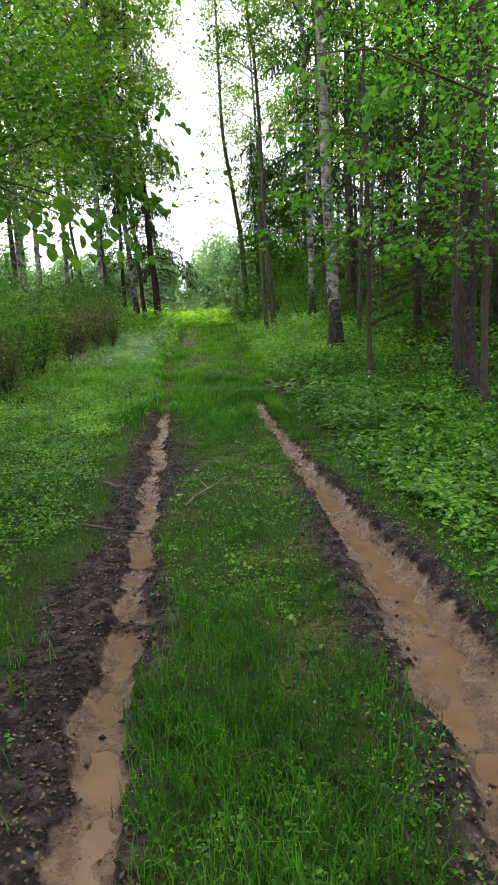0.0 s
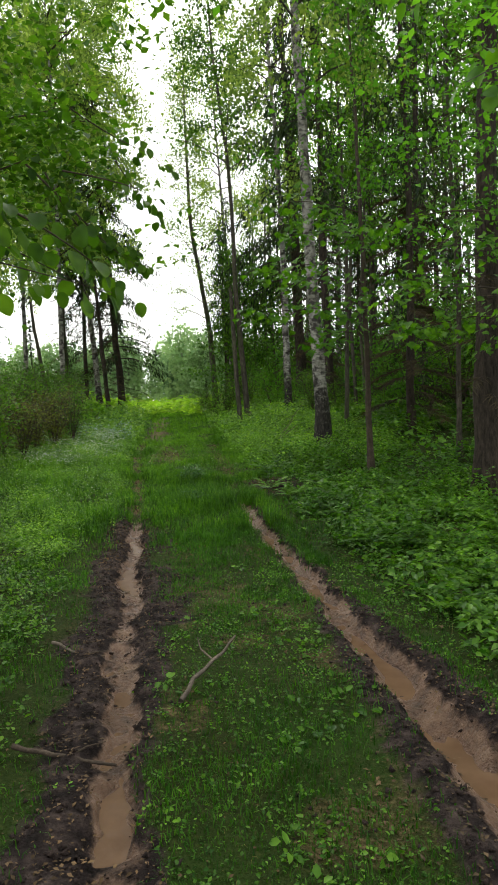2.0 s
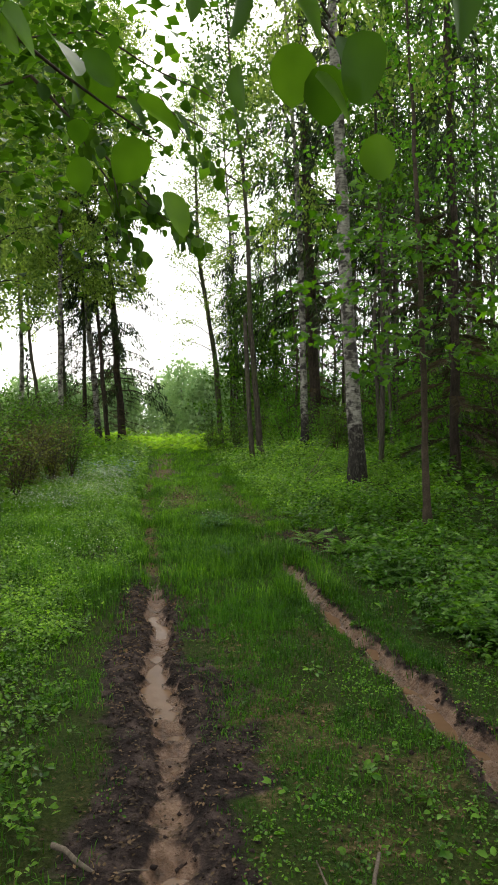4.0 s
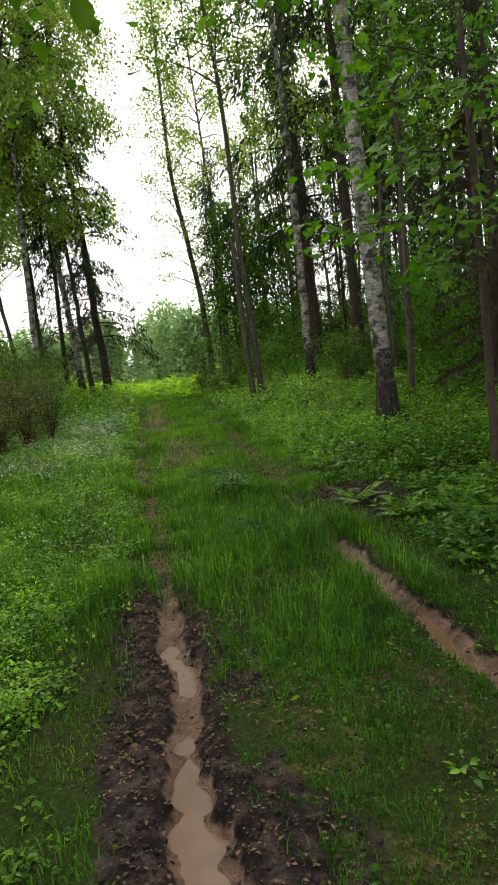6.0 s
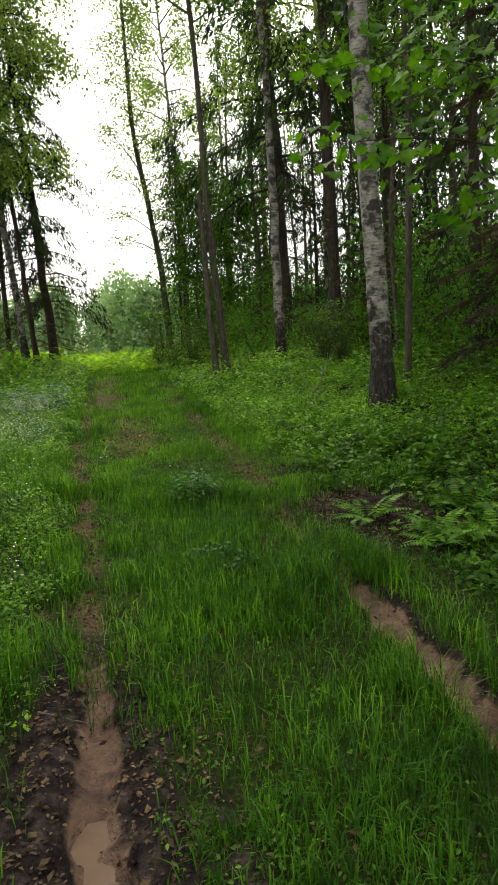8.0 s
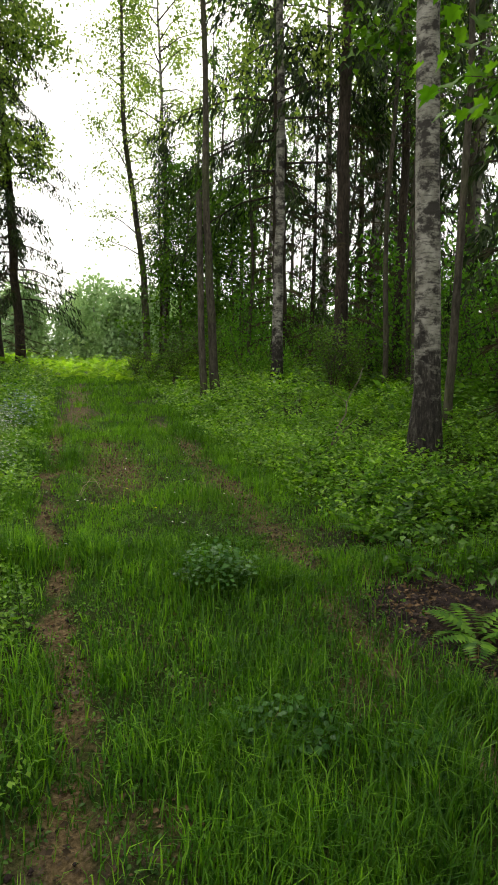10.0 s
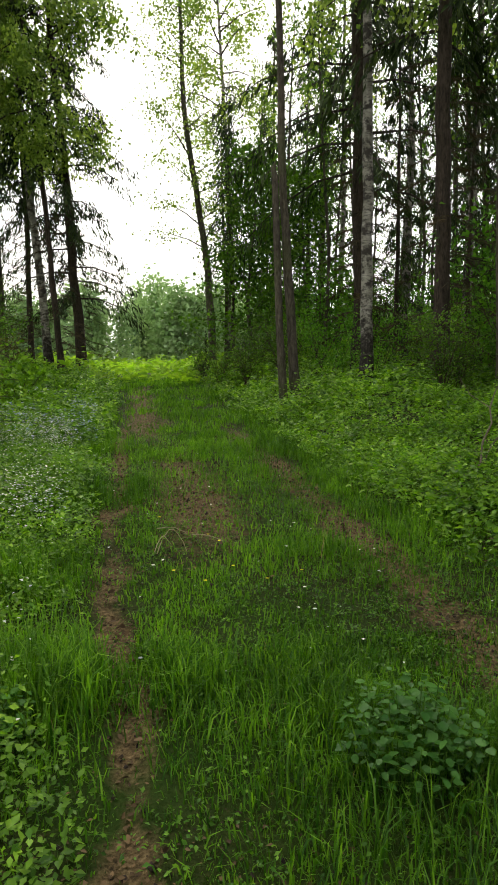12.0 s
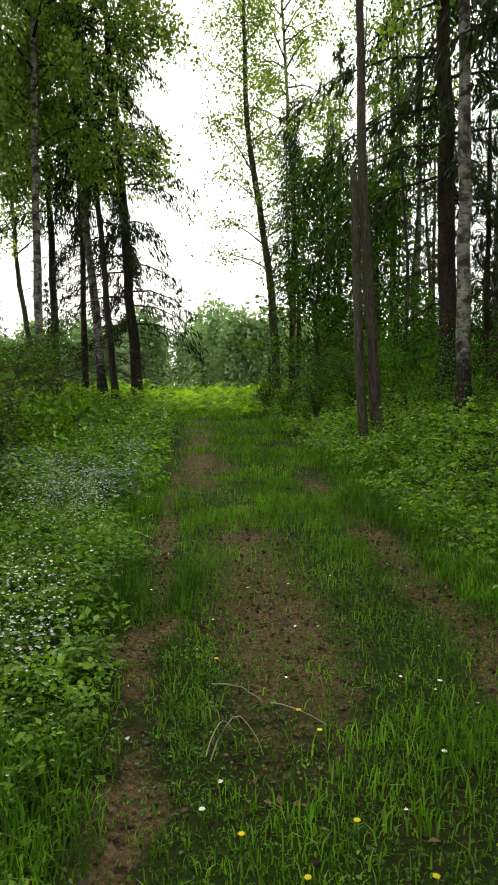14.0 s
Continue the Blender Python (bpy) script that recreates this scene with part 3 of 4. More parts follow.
tree("alder", 4.25, 37.5, bend(19, (-0.25, 0), (-1.0, 0), (-1.05, 0.1), (-1.0, 0)), 0.15, "crooked tree leaning over the track", R1, 0.22, 2.2, 10500, FOREST, 48, leaf_as=BIRCH_LEAF, size=0.11)
tree("birch", -1.65, 35.6, bend(22, (-0.38, 0), (-0.75, 0), (-0.8, 0.1), (-0.5, 0)), 0.14, "white birch with a leaning stem", R1, 0.30, 3.7, 44000, FOREST, 64, size=0.125)
tree("spruce", -0.6, 36.4, bend(18, (-0.3, 0), (-0.7, 0), (-0.8, 0.1)), 0.18, "dark spruce with drooping bare-tipped boughs", R1, 0.14, 2.8, 21000, FOREST, 60, size=0.17, dead=1600)
tree("spruce", -1.25, 35.0, bend(16, (-0.3, 0), (-0.75, 0), (-0.9, 0.1)), 0.11, "slim dark spruce with a bare stem", R1, 0.34, 1.8, 4600, FOREST, size=0.2, dead=2000)
tree("spruce", -3.4, 38.0, bend(17, (-0.05, 0), (-0.1, 0), (-0.1, 0.1)), 0.14, "dark spruce with a bare lower stem", R1, 0.34, 2.2, 5200, FOREST, size=0.2, dead=2000)
tree("alder", -5.0, 44.0, bend(15, (-0.7, 0), (-0.9, 0), (-1.2, 0.1)), 0.13, "thin dark tree with a crooked stem", R1, 0.4, 2.2, 4500, FOREST)
tree("alder", 5.2, 35.0, bend(7.5, (-0.2, 0), (0.1, 0), (0.1, 0.1)), 0.07, "bushy young broadleaf tree, green to the ground", R1, 0.05, 1.9, 8000, FOREST, 36, size=0.14)
tree("alder", 6.4, 33.4, bend(6.5, (0.2, 0), (0.1, 0), (0.1, 0.1)), 0.06, "bushy young broadleaf tree, green to the ground", R1, 0.05, 1.8, 7000, FOREST, 32, size=0.14)

tree("birch", -3.1, 32.6, bend(19, (0.1, 0), (0.2, 0), (0.1, 0.1)), 0.12, "light-green birch with long hanging twigs", R1, 0.36, 3.2, 24000, FOREST, 46, size=0.13)
tree("birch", -5.2, 36.5, bend(18, (0.1, 0), (-0.2, 0), (0.1, 0.1)), 0.12, "light-green birch with long hanging twigs", R1, 0.38, 3.2, 19000, FOREST, 40, size=0.13)
tree("birch", 5.7, 42.0, bend(23, (0.1, 0), (-0.3, 0), (-0.6, 0.1)), 0.12, "tall birch with light hanging twigs by the field", R1, 0.42, 3.2, 11000, FOREST, 40, size=0.13)
tree("spruce", -2.4, 37.4, bend(17, (0.05, 0), (-0.1, 0), (0, 0.1)), 0.11, "slim dark spruce with a bare stem", R1, 0.3, 2.0, 5200, FOREST, size=0.2, dead=1600)

for x, y, h, lo in ((5.0, 39.0, 11, 0.25), (5.6, 40.5, 12, 0.3), (6.5, 38.2, 10, 0.15), (4.75, 36.4, 9, 0.45)):
    tree("spruce", x, y, bend(h, (0.05, 0), (-0.1, 0), (0, 0.1)), 0.075, "thin dark young spruce by the field", R1, lo, 1.3, 2800, FOREST, 44, size=0.15)

stub = thing("dead_stub", pose(3.55, 25.2, float(lie(3.55, 25.2)) - 0.05), "dead snapped-off grey tree stub", "dead tree")
part("trunk", mesh_of("trunk", *tube([(0, 0, 0), (-0.1, 0, 1.6), (-0.15, 0, 3.3), (-0.2, 0, 4.6), (-0.22, 0, 4.7), (-0.16, 0, 4.85)], [0.09, 0.075, 0.065, 0.06, 0.05, 0.01], 10, R1, 0.08), GREY_BARK, True), stub)

# ---- the wood behind: a few trees, repeated ----
STOCK = [
    tree("spruce", 9.5, 15.5, bend(19, (0.1, 0), (0.1, 0.1), (0, 0)), 0.16, "tall spruce of the wood, bare below", R1, 0.36, 1.8, 2000, FOREST, size=0.30, split=False, dead=1500),
    tree("spruce", 8.4, 21.0, bend(18, (-0.1, 0), (0, 0.1), (0.1, 0)), 0.13, "spruce of the wood with low boughs", R1, 0.06, 2.0, 3600, FOREST, 44, size=0.28, split=False),
    tree("birch", 8.9, 31.0, bend(19, (0.2, 0), (0.1, 0.2), (0.3, 0)), 0.13, "birch of the wood with thin drooping twigs", R1, 0.38, 2.4, 2800, FOREST, size=0.13, split=False),
    tree("alder", 10.5, 25.0, bend(16, (-0.2, 0), (0.1, 0.2), (0.3, 0)), 0.12, "grey broadleaf tree of the wood", R1, 0.34, 2.4, 3000, FOREST, size=0.12, split=False),
    tree("birch", -6.5, 27.0, bend(18, (0.1, 0), (0.3, 0.2), (0.1, 0)), 0.12, "light-green birch with hanging twigs", R1, 0.30, 3.0, 7500, FOREST, 34, size=0.14, split=False),
    tree("alder", 7.5, 9.5, bend(10, (-0.2, 0), (0.1, 0.2), (0.2, 0)), 0.06, "thin understorey tree with spreading leafy branches", R1, 0.18, 2.2, 4200, FOREST, 22, size=0.085, split=False, leaf_as=MAPLE_LEAF),
    tree("alder", 7.0, 23.0, bend(15, (-0.15, 0), (0.1, 0.1), (0.25, 0), (0.1, 0.1)), 0.06, "thin dark pole-like tree with a sparse crown", R1, 0.42, 1.5, 2400, FOREST, 18, size=0.10, split=False),
]


def bush(x, y, h, w, count, material, label, rng, size=0.07):
    """A shrub: stems from one root, each with clumps of leaves."""
    root = thing("bush", pose(x, y, float(lie(x, y)) - 0.03), label, "bush", "bushes of the forest edge")
    ls = []
    for i in range(9):
        a = i * 2.4 + rng.normal() * 0.3
        d = np.array([np.cos(a), np.sin(a), 0]) * w * rng.uniform(0.4, 1.0)
        ls.append(np.array([d * s ** 0.8 * 1.0 + np.array([0, 0, h * s * rng.uniform(0.75, 1.0)]) for s in (0, 0.33, 0.67, 1.0)]))
    for l in ls:
        part("stem", mesh_of("stem", *tube(l, np.array([1, 0.8, 0.5, 0.2]) * 0.016, 5), TWIG, True), root)
    v = leafy_crown(ls, count, rng, size, 0.16 * h, 0.8)
    tagged(part("foliage", mesh_of("foliage", *v, material), root), kind="stuff")
    return root


BUSHES = [
    bush(-3.2, 13.5, 1.5, 0.8, 2000, ALDER_LEAF, "straggly shrub with thin brown twigs", R1, 0.055),
    bush(-4.4, 29.5, 1.7, 1.2, 1500, VERGE, "light-green twiggy shrub on the bank", R1, 0.08),
    bush(8.2, 24.0, 2.6, 1.3, 1800, MAPLE_LEAF, "tall green shrub under the trees", R1, 0.085),
]


def twiggy_bush(x, y, h, w, stems, per, material, label, rng, size=0.05):
    """A straggly shrub: thin forking stems that show between small sparse leaves."""
    root = thing("bush", pose(x, y, float(lie(x, y)) - 0.03), label, "bush", "bushes of the forest edge")
    twigs, ends = [], []
    for i in range(stems):
        a = i * 2.4 + rng.normal() * 0.4
        d = np.array([np.cos(a), np.sin(a), 0]) * w * rng.uniform(0.3, 1.0)
        l = np.array([d * q ** 1.3 + np.array([0, 0, h * q * (1.12 - 0.2 * q)]) * rng.uniform(0.7, 1.0) for q in (0, 0.33, 0.67, 1.0)])
        part("stem", mesh_of("stem", *tube(l, np.array([1, 0.75, 0.45, 0.15]) * 0.013, 5), TWIG, True), root)
        for _ in range(9):
            b = curve_at(l, rng.uniform(0.2, 0.98))
            e = b + np.append(rng.normal(size=2) * 0.2 * h, rng.uniform(-0.05, 0.22) * h)
            m = (b + e) / 2 + np.array([0, 0, 0.04 * h])
            twigs.append(tube([b, m, e], [0.006, 0.004, 0.0015], 4))
            ends.append(np.array([b, b * 0.5 + m * 0.5, m, e]))
    tagged(part("twigwork", mesh_of("twigwork", *joined(twigs), TWIG), root), kind="stuff")
    pos = np.concatenate([curve_at(q, rng.uniform(0.15, 1.05, per)) + rng.normal(size=(per, 3)) * 0.05 for q in ends])
    k = size * rng.uniform(0.5, 1.4, len(pos))
    v = leaves(pos, rng.normal(size=(len(pos), 3)) * np.array([1, 1, 0.5]), k, k * 0.6, rng, 0.2, 0.5)
    tagged(part("foliage", mesh_of("foliage", *v, material), root), kind="stuff")
    return root


BUSHES.append(twiggy_bush(-2.5, 18.6, 1.5, 0.75, 12, 15, OLIVE, "straggly olive-brown shrub with many bare twigs", R1))
BUSHES.append(twiggy_bush(-2.9, 22.5, 2.3, 1.0, 13, 22, VERGE, "tall thin-stemmed shrub with light-green leaves", R1, 0.065))
BUSHES.append(bush(-2.2, 27.2, 0.8, 0.7, 700, LIT_LEAF, "low light-green shrub with broad leaves", R1, 0.13))
R2 = np.random.default_rng(5)
placed = [(4.95, 11.2), (4.07, 16.8), (6.5, 24.2), (5.17, 24.9), (3.87, 25.4), (6.7, 28.9), (9.5, 15.5), (8.4, 21), (8.9, 31), (10.5, 25), (7.5, 9.5), (6.2, 16.9), (8.3, 24.9)]


def plant(n, x0, x1, y0, y1, stock, picks, gap, s0=0.8, s1=1.2, spots=None):
    made = 0
    spots = placed if spots is None else spots
    for _ in range(n * 12):
        x, y = R2.uniform(x0, x1), R2.uniform(y0, y1)
        if made == n:
            break
        if any((x - a) ** 2 + (y - b) ** 2 < gap * gap for a, b in spots):
            continue
        spots.append((x, y))
        s = R2.uniform(s0, s1)
        copy_thing(stock[picks[R2.integers(len(picks))]], pose(x, y, float(lie(x, y)) - 0.06, 0, 0, R2.uniform(0, 360)) @ Matrix.Diagonal((s, s, s, 1)))
        made += 1


plant(9, 7.0, 20, 8, 36, STOCK, (0, 2, 0, 3, 2), 2.2)
plant(3, 7.5, 13, 26, 36, STOCK, (1,), 1.6)
plant(4, 5.6, 10, 6, 14, STOCK, (5,), 1.3, 0.8, 1.1)
plant(16, 5.8, 12, 13, 34, STOCK, (6,), 0.8, 0.8, 1.15)
plant(8, 9, 20, 14, 44, STOCK, (6, 0), 1.2, 0.9, 1.2)
plant(6, 6.5, 13, 26, 45, STOCK, (2, 3, 2), 1.2, 0.7, 0.95)
plant(5, 16, 36, 8, 56, STOCK, (0, 2, 3), 3.0)
plant(8, 9, 22, 22, 46, STOCK, (1,), 1.6, 0.3, 0.48)
plant(9, 8, 17, 27, 43, STOCK, (1, 1, 3), 1.2, 0.5, 0.75)
plant(6, 7.5, 13, 16, 27, STOCK, (1, 5), 1.0, 0.3, 0.5)
plant(6, 8, 20, 36, 52, STOCK, (0, 2, 3), 2.5)
plant(5, -9, -4.2, 22, 34, STOCK, (4, 4, 0), 2.4)
plant(4, -20, -7, 10, 40, STOCK, (4, 0, 4), 3.6)
plant(4, -12, -4, 37, 52, STOCK, (4, 0, 0), 2.4)
# Out of view behind the start: trees added so the canopy blocks skylight.
plant(9, -9, -4.5, -14, 2, STOCK, (3, 0, 4), 2.6)
# Unseen trees added close to the track to darken the near ground.
for x, y in ((-3.1, 1.2), (-3.4, -2.6), (3.7, 0.6), (3.3, -3.4), (-2.9, -6.0), (3.6, -7.0)):
    copy_thing(STOCK[3], pose(x, y, float(lie(x, y)) - 0.06, 0, 0, 70 * x))
# More unseen trees on the right, added for their shade.
plant(10, 4.8, 14, -14, 3, STOCK, (3, 0, 5), 2.4)
for k, x, y, q in ((3, -2.0, 18.8, 1.0), (4, -1.75, 20.4, 0.75), (3, -2.35, 21.6, 1.05), (3, -2.2, 23.6, 0.9), (3, -2.1, 27.6, 1.0), (4, -2.7, 29.0, 0.9), (3, -2.5, 17.2, 0.95), (4, -2.9, 15.6, 0.9), (3, -3.0, 12.8, 0.9), (5, -1.75, 25.4, 0.9), (4, 3.2, 30.5, 0.6), (4, 4.4, 28.6, 0.8), (4, 5.3, 22.0, 0.7)):
    copy_thing(BUSHES[k], pose(x, y, float(lie(x, y)) - 0.03, 0, 0, 97 * y) @ Matrix.Diagonal((q, q, q, 1)))
spots = []
plant(26, 6, 17, 9, 40, BUSHES, (2,), 1.5, 0.7, 1.3, spots)
plant(20, 10, 32, 12, 50, BUSHES, (2,), 1.6, 1.3, 2.2, spots)
plant(14, 6.8, 14, 15, 36, BUSHES, (2, 2, 4), 1.0, 1.1, 1.9, spots)
plant(12, -7.5, -2.2, 20, 36, BUSHES, (3, 4, 2, 3), 1.1, 0.6, 1.05, spots)
plant(9, -4.6, -2.2, 16, 27, BUSHES, (3, 3, 4), 0.8, 0.7, 1.15, spots)
plant(12, -6.0, -3.0, 7, 18, BUSHES, (3, 4, 0), 0.8, 0.7, 1.2, spots)
plant(5, -3.4, -1.7, 24, 31, BUSHES, (5,), 0.8, 0.7, 1.1, spots)
plant(10, 5.0, 9, 20, 34, BUSHES, (4, 4, 2), 0.9, 0.5, 0.9, spots)
plant(7, 2.9, 4.6, 26, 36, BUSHES, (4, 5), 0.7, 0.4, 0.75, spots)
plant(6, -16, -5, 6, 44, BUSHES, (1, 2), 2.0, 0.8, 1.4, spots)
for x, y, s in ((-2.9, 33.0, 0.2), (-4.6, 34.5, 0.25), (3.3, 33.5, 0.10)):
    copy_thing(STOCK[1], pose(x, y, float(lie(x, y)) - 0.04, 0, 0, 40 * x) @ Matrix.Diagonal((s, s, s, 1)))

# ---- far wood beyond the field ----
far = thing("far_tree", pose(6, 84, 1.2), "round-crowned tree of the far wood, haze put into its leaf colour", "tree", "trees beyond the field")
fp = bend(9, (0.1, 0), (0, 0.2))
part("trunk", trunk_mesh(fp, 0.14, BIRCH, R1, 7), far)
tagged(part("crown", mesh_of("crown", *leafy_crown(limbs_of(fp, 0.03, 1.0, 26, 2.6, 0.5, 0.3, R1, 0.6), 750, R1, 0.55, 0.75, 0.9), HAZE_LEAF), far), kind="stuff")
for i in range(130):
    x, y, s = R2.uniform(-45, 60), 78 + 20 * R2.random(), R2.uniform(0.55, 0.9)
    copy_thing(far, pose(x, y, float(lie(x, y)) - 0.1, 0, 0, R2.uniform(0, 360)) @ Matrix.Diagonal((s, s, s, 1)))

# ---- overhanging branches with large leaves ----


def leaf_shape(name, outline, material, cup=0.12):
    """A single leaf, a metre long along y, cupped along its midrib."""
    pts = [(0, 0, 0)] + [(x, y, abs(x) * cup * 2 - 0.15 * y * y) for x, y in outline]
    n = len(outline)
    mid = (0, 0.5, -0.15 * 0.25)
    v = pts[1:] + [mid]
    f = [(i, (i + 1) % n, n) for i in range(n)]
    return mesh_of(name, v, f, material, True)


def mirrored(half):
    return half + [(-x, y) for x, y in reversed(half) if x > 0]


OVAL = mirrored([(0, 0), (0.2, 0.06), (0.37, 0.25), (0.42, 0.48), (0.33, 0.74), (0.16, 0.92), (0, 1.0)])
PALM = mirrored([(0, 0), (0.30, 0.02), (0.22, 0.16), (0.58, 0.22), (0.46, 0.36), (0.62, 0.56), (0.34, 0.54), (0.30, 0.72), (0.17, 0.66), (0, 1.0)])
OVAL_LEAF, PALM_LEAF = leaf_shape("leaf", OVAL, NEAR_LEAF), leaf_shape("leaf", PALM, NEAR_MAPLE)
# Hazel leaf again in the lighter maple colour: sunlight put into the colour.
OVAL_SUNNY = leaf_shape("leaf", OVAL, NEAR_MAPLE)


def spray(root, path, count, shape, size, rng, droop=0.5, radius=0.008, width=0.12, start=0.35):
    """A twig with single leaves along its outer part, parts of a larger plant."""
    base = np.array(root.matrix_basis.translation)
    path = np.asarray(path, float) - base
    u = np.linspace(0, 1, 9)
    p = np.stack([np.interp(u, np.linspace(0, 1, len(path)), path[:, k]) for k in range(3)], -1)
    p[1:-1] = (p[:-2] + p[1:-1] * 2 + p[2:]) / 4
    part("twig", mesh_of("twig", *tube(p, radius * (1 - 0.85 * u), 6), TWIG, True), root)
    out = unit(path[-1] - path[0])
    for i in range(count):
        s = start + (1 - start) * (i + 0.5) / count
        a = curve_at(p, s)
        side = np.array([-out[1], out[0], 0]) * (1 if i % 2 else -1)
        off = side * rng.uniform(0, width) + rng.normal(size=3) * width * 0.35
        d = unit(out * rng.uniform(0.0, 0.9) + side * rng.uniform(0.2, 1.0) + np.array([0, 0, -droop * rng.uniform(0.4, 1.8)]))
        up = unit(np.array([0, 0, 1.0]) + rng.normal(size=3) * 0.35)
        x = unit(np.cross(d, up))
        z = np.cross(x, d)
        s_ = size * rng.uniform(0.6, 1.2)
        m = Matrix(((x[0], d[0], z[0], 0), (x[1], d[1], z[1], 0), (x[2], d[2], z[2], 0), (0, 0, 0, 1)))
        leaf = part("leaf", shape, root)
        leaf.matrix_basis = Matrix.Translation(a + off) @ m @ Matrix.Diagonal((s_, s_, s_, 1))


def hazel(x, y, tops, label, rng, crown_at, crown_size, count, leaf=ALDER_LEAF, size=0.075):
    """A tall shrub whose stems arch over the track."""
    root = thing("hazel_shrub", pose(x, y, float(lie(x, y)) - 0.05), label, "shrub")
    base = np.array(root.matrix_basis.translation)
    ls = []
    for t in tops:
        e = np.array(t) - base
        ls.append(np.array([(0, 0, 0), (e[0] * 0.12, e[1] * 0.15, e[2] * 0.5), (e[0] * 0.45, e[1] * 0.5, e[2] * 0.92), e]))
        part("stem", mesh_of("stem", *tube(curve_at(ls[-1], np.linspace(0, 1, 10)), 0.026 * (1 - 0.8 * np.linspace(0, 1, 10)), 6), TWIG, True), root)
    c = np.array(crown_at) - base
    k = count // 25
    pos = np.concatenate([c + rng.normal(size=3) * np.array(crown_size) * 0.5 + rng.normal(size=(25, 3)) * np.array([0.25, 0.25, 0.12]) for _ in range(k)])
    s = size * rng.uniform(0.6, 1.3, len(pos))
    v = leaves(pos, rng.normal(size=(len(pos), 3)) * np.array([1, 1, 0.4]) + np.array([0, 0, -0.4]), s, s * 0.8, rng, 0.15, 0.75)
    tagged(part("foliage", mesh_of("foliage", *v, leaf), root), kind="stuff")
    return root


R4 = np.random.default_rng(31)
h1 = hazel(-2.5, 4.3, ((-1.1, 4.5, 2.45), (-1.9, 5.2, 3.2), (-2.6, 3.4, 3.4)), "hazel shrub with round dark-green leaves arching over the rut", R4, (-2.2, 4.2, 3.3), (0.8, 1.0, 0.7), 2200)
spray(h1, ((-1.1, 4.5, 2.45), (-0.75, 4.6, 2.38), (-0.4, 4.7, 2.22), (-0.12, 4.8, 2.0)), 30, OVAL_LEAF, 0.085, R4, 0.9)
spray(h1, ((-1.1, 4.5, 2.45), (-0.9, 4.4, 2.3), (-0.7, 4.35, 2.12), (-0.55, 4.3, 1.95)), 16, OVAL_LEAF, 0.08, R4, 0.9)
spray(h1, ((-1.9, 4.4, 2.3), (-1.5, 4.3, 2.2), (-1.2, 4.2, 2.05), (-0.95, 4.2, 1.95)), 10, OVAL_LEAF, 0.08, R4, 0.9)
spray(h1, ((-1.7, 4.5, 2.4), (-1.2, 4.5, 2.25), (-0.7, 4.45, 2.1), (-0.2, 4.4, 1.95)), 20, OVAL_LEAF, 0.075, R4, 0.9, 0.008, 0.1, 0.1)
spray(h1, ((-1.1, 4.55, 2.45), (-0.85, 4.95, 2.36), (-0.6, 5.2, 2.25), (-0.36, 5.3, 2.14)), 24, OVAL_LEAF, 0.085, R4, 0.7)
h2 = hazel(-2.8, 8.3, ((-0.9, 7.7, 3.5), (-0.6, 8.6, 4.3), (-1.6, 8.0, 5.0), (-2.6, 9.2, 5.2), (-2.4, 7.4, 4.6)), "tall hazel shrub leaning over the track", R4, (-1.6, 8.3, 4.0), (1.5, 1.2, 1.3), 6000, ALDER_LEAF, 0.08)
spray(h2, ((-0.9, 7.7, 3.5), (-0.55, 7.75, 3.15), (-0.25, 7.85, 2.85), (-0.02, 7.95, 2.72)), 64, OVAL_LEAF, 0.078, R4, 0.8, 0.010, 0.12, 0.05)
spray(h2, ((-0.5, 7.75, 3.1), (-0.46, 7.78, 2.9), (-0.42, 7.8, 2.72), (-0.33, 7.85, 2.55)), 20, OVAL_LEAF, 0.062, R4, 0.8, 0.005, 0.09, 0.2)
spray(h2, ((-0.6, 8.6, 4.3), (-0.2, 8.5, 4.0), (0.1, 8.3, 3.8), (0.35, 8.3, 3.6)), 16, OVAL_LEAF, 0.08, R4, 0.6)
spray(h2, ((-0.6, 7.6, 3.4), (-0.3, 7.6, 3.35), (0.0, 7.7, 3.3), (0.2, 7.8, 3.2)), 14, OVAL_LEAF, 0.08, R4, 0.6)
spray(h2, ((-0.75, 7.8, 3.45), (-0.55, 7.9, 3.05), (-0.3, 7.95, 2.92), (-0.03, 8.0, 2.8)), 36, OVAL_LEAF, 0.10, R4, 0.8, 0.007, 0.10, 0.1)
spray(h2, ((-0.55, 7.9, 3.05), (-0.47, 7.9, 2.88), (-0.4, 7.95, 2.74), (-0.33, 8.0, 2.6)), 18, OVAL_LEAF, 0.095, R4, 0.8, 0.005, 0.07, 0.15)
spray(h2, ((-0.2, 8.2, 3.7), (-0.05, 8.2, 3.45), (0.1, 8.2, 3.3), (0.2, 8.2, 3.2)), 16, OVAL_LEAF, 0.09, R4, 0.8, 0.005, 0.08, 0.1)
h3 = hazel(3.4, 5.4, ((1.4, 4.7, 3.2), (2.2, 5.8, 3.6), (2.9, 4.2, 3.6), (3.4, 6.4, 4.0)), "hazel shrub with bright leaves overhanging the track", R4, (2.6, 5.4, 3.6), (1.3, 1.0, 0.6), 1300, MAPLE_LEAF, 0.055)
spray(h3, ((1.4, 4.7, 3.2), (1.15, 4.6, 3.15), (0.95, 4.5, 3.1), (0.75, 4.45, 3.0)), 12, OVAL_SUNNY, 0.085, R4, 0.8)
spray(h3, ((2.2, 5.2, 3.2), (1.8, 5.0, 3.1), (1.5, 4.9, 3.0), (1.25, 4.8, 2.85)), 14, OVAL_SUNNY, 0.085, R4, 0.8)
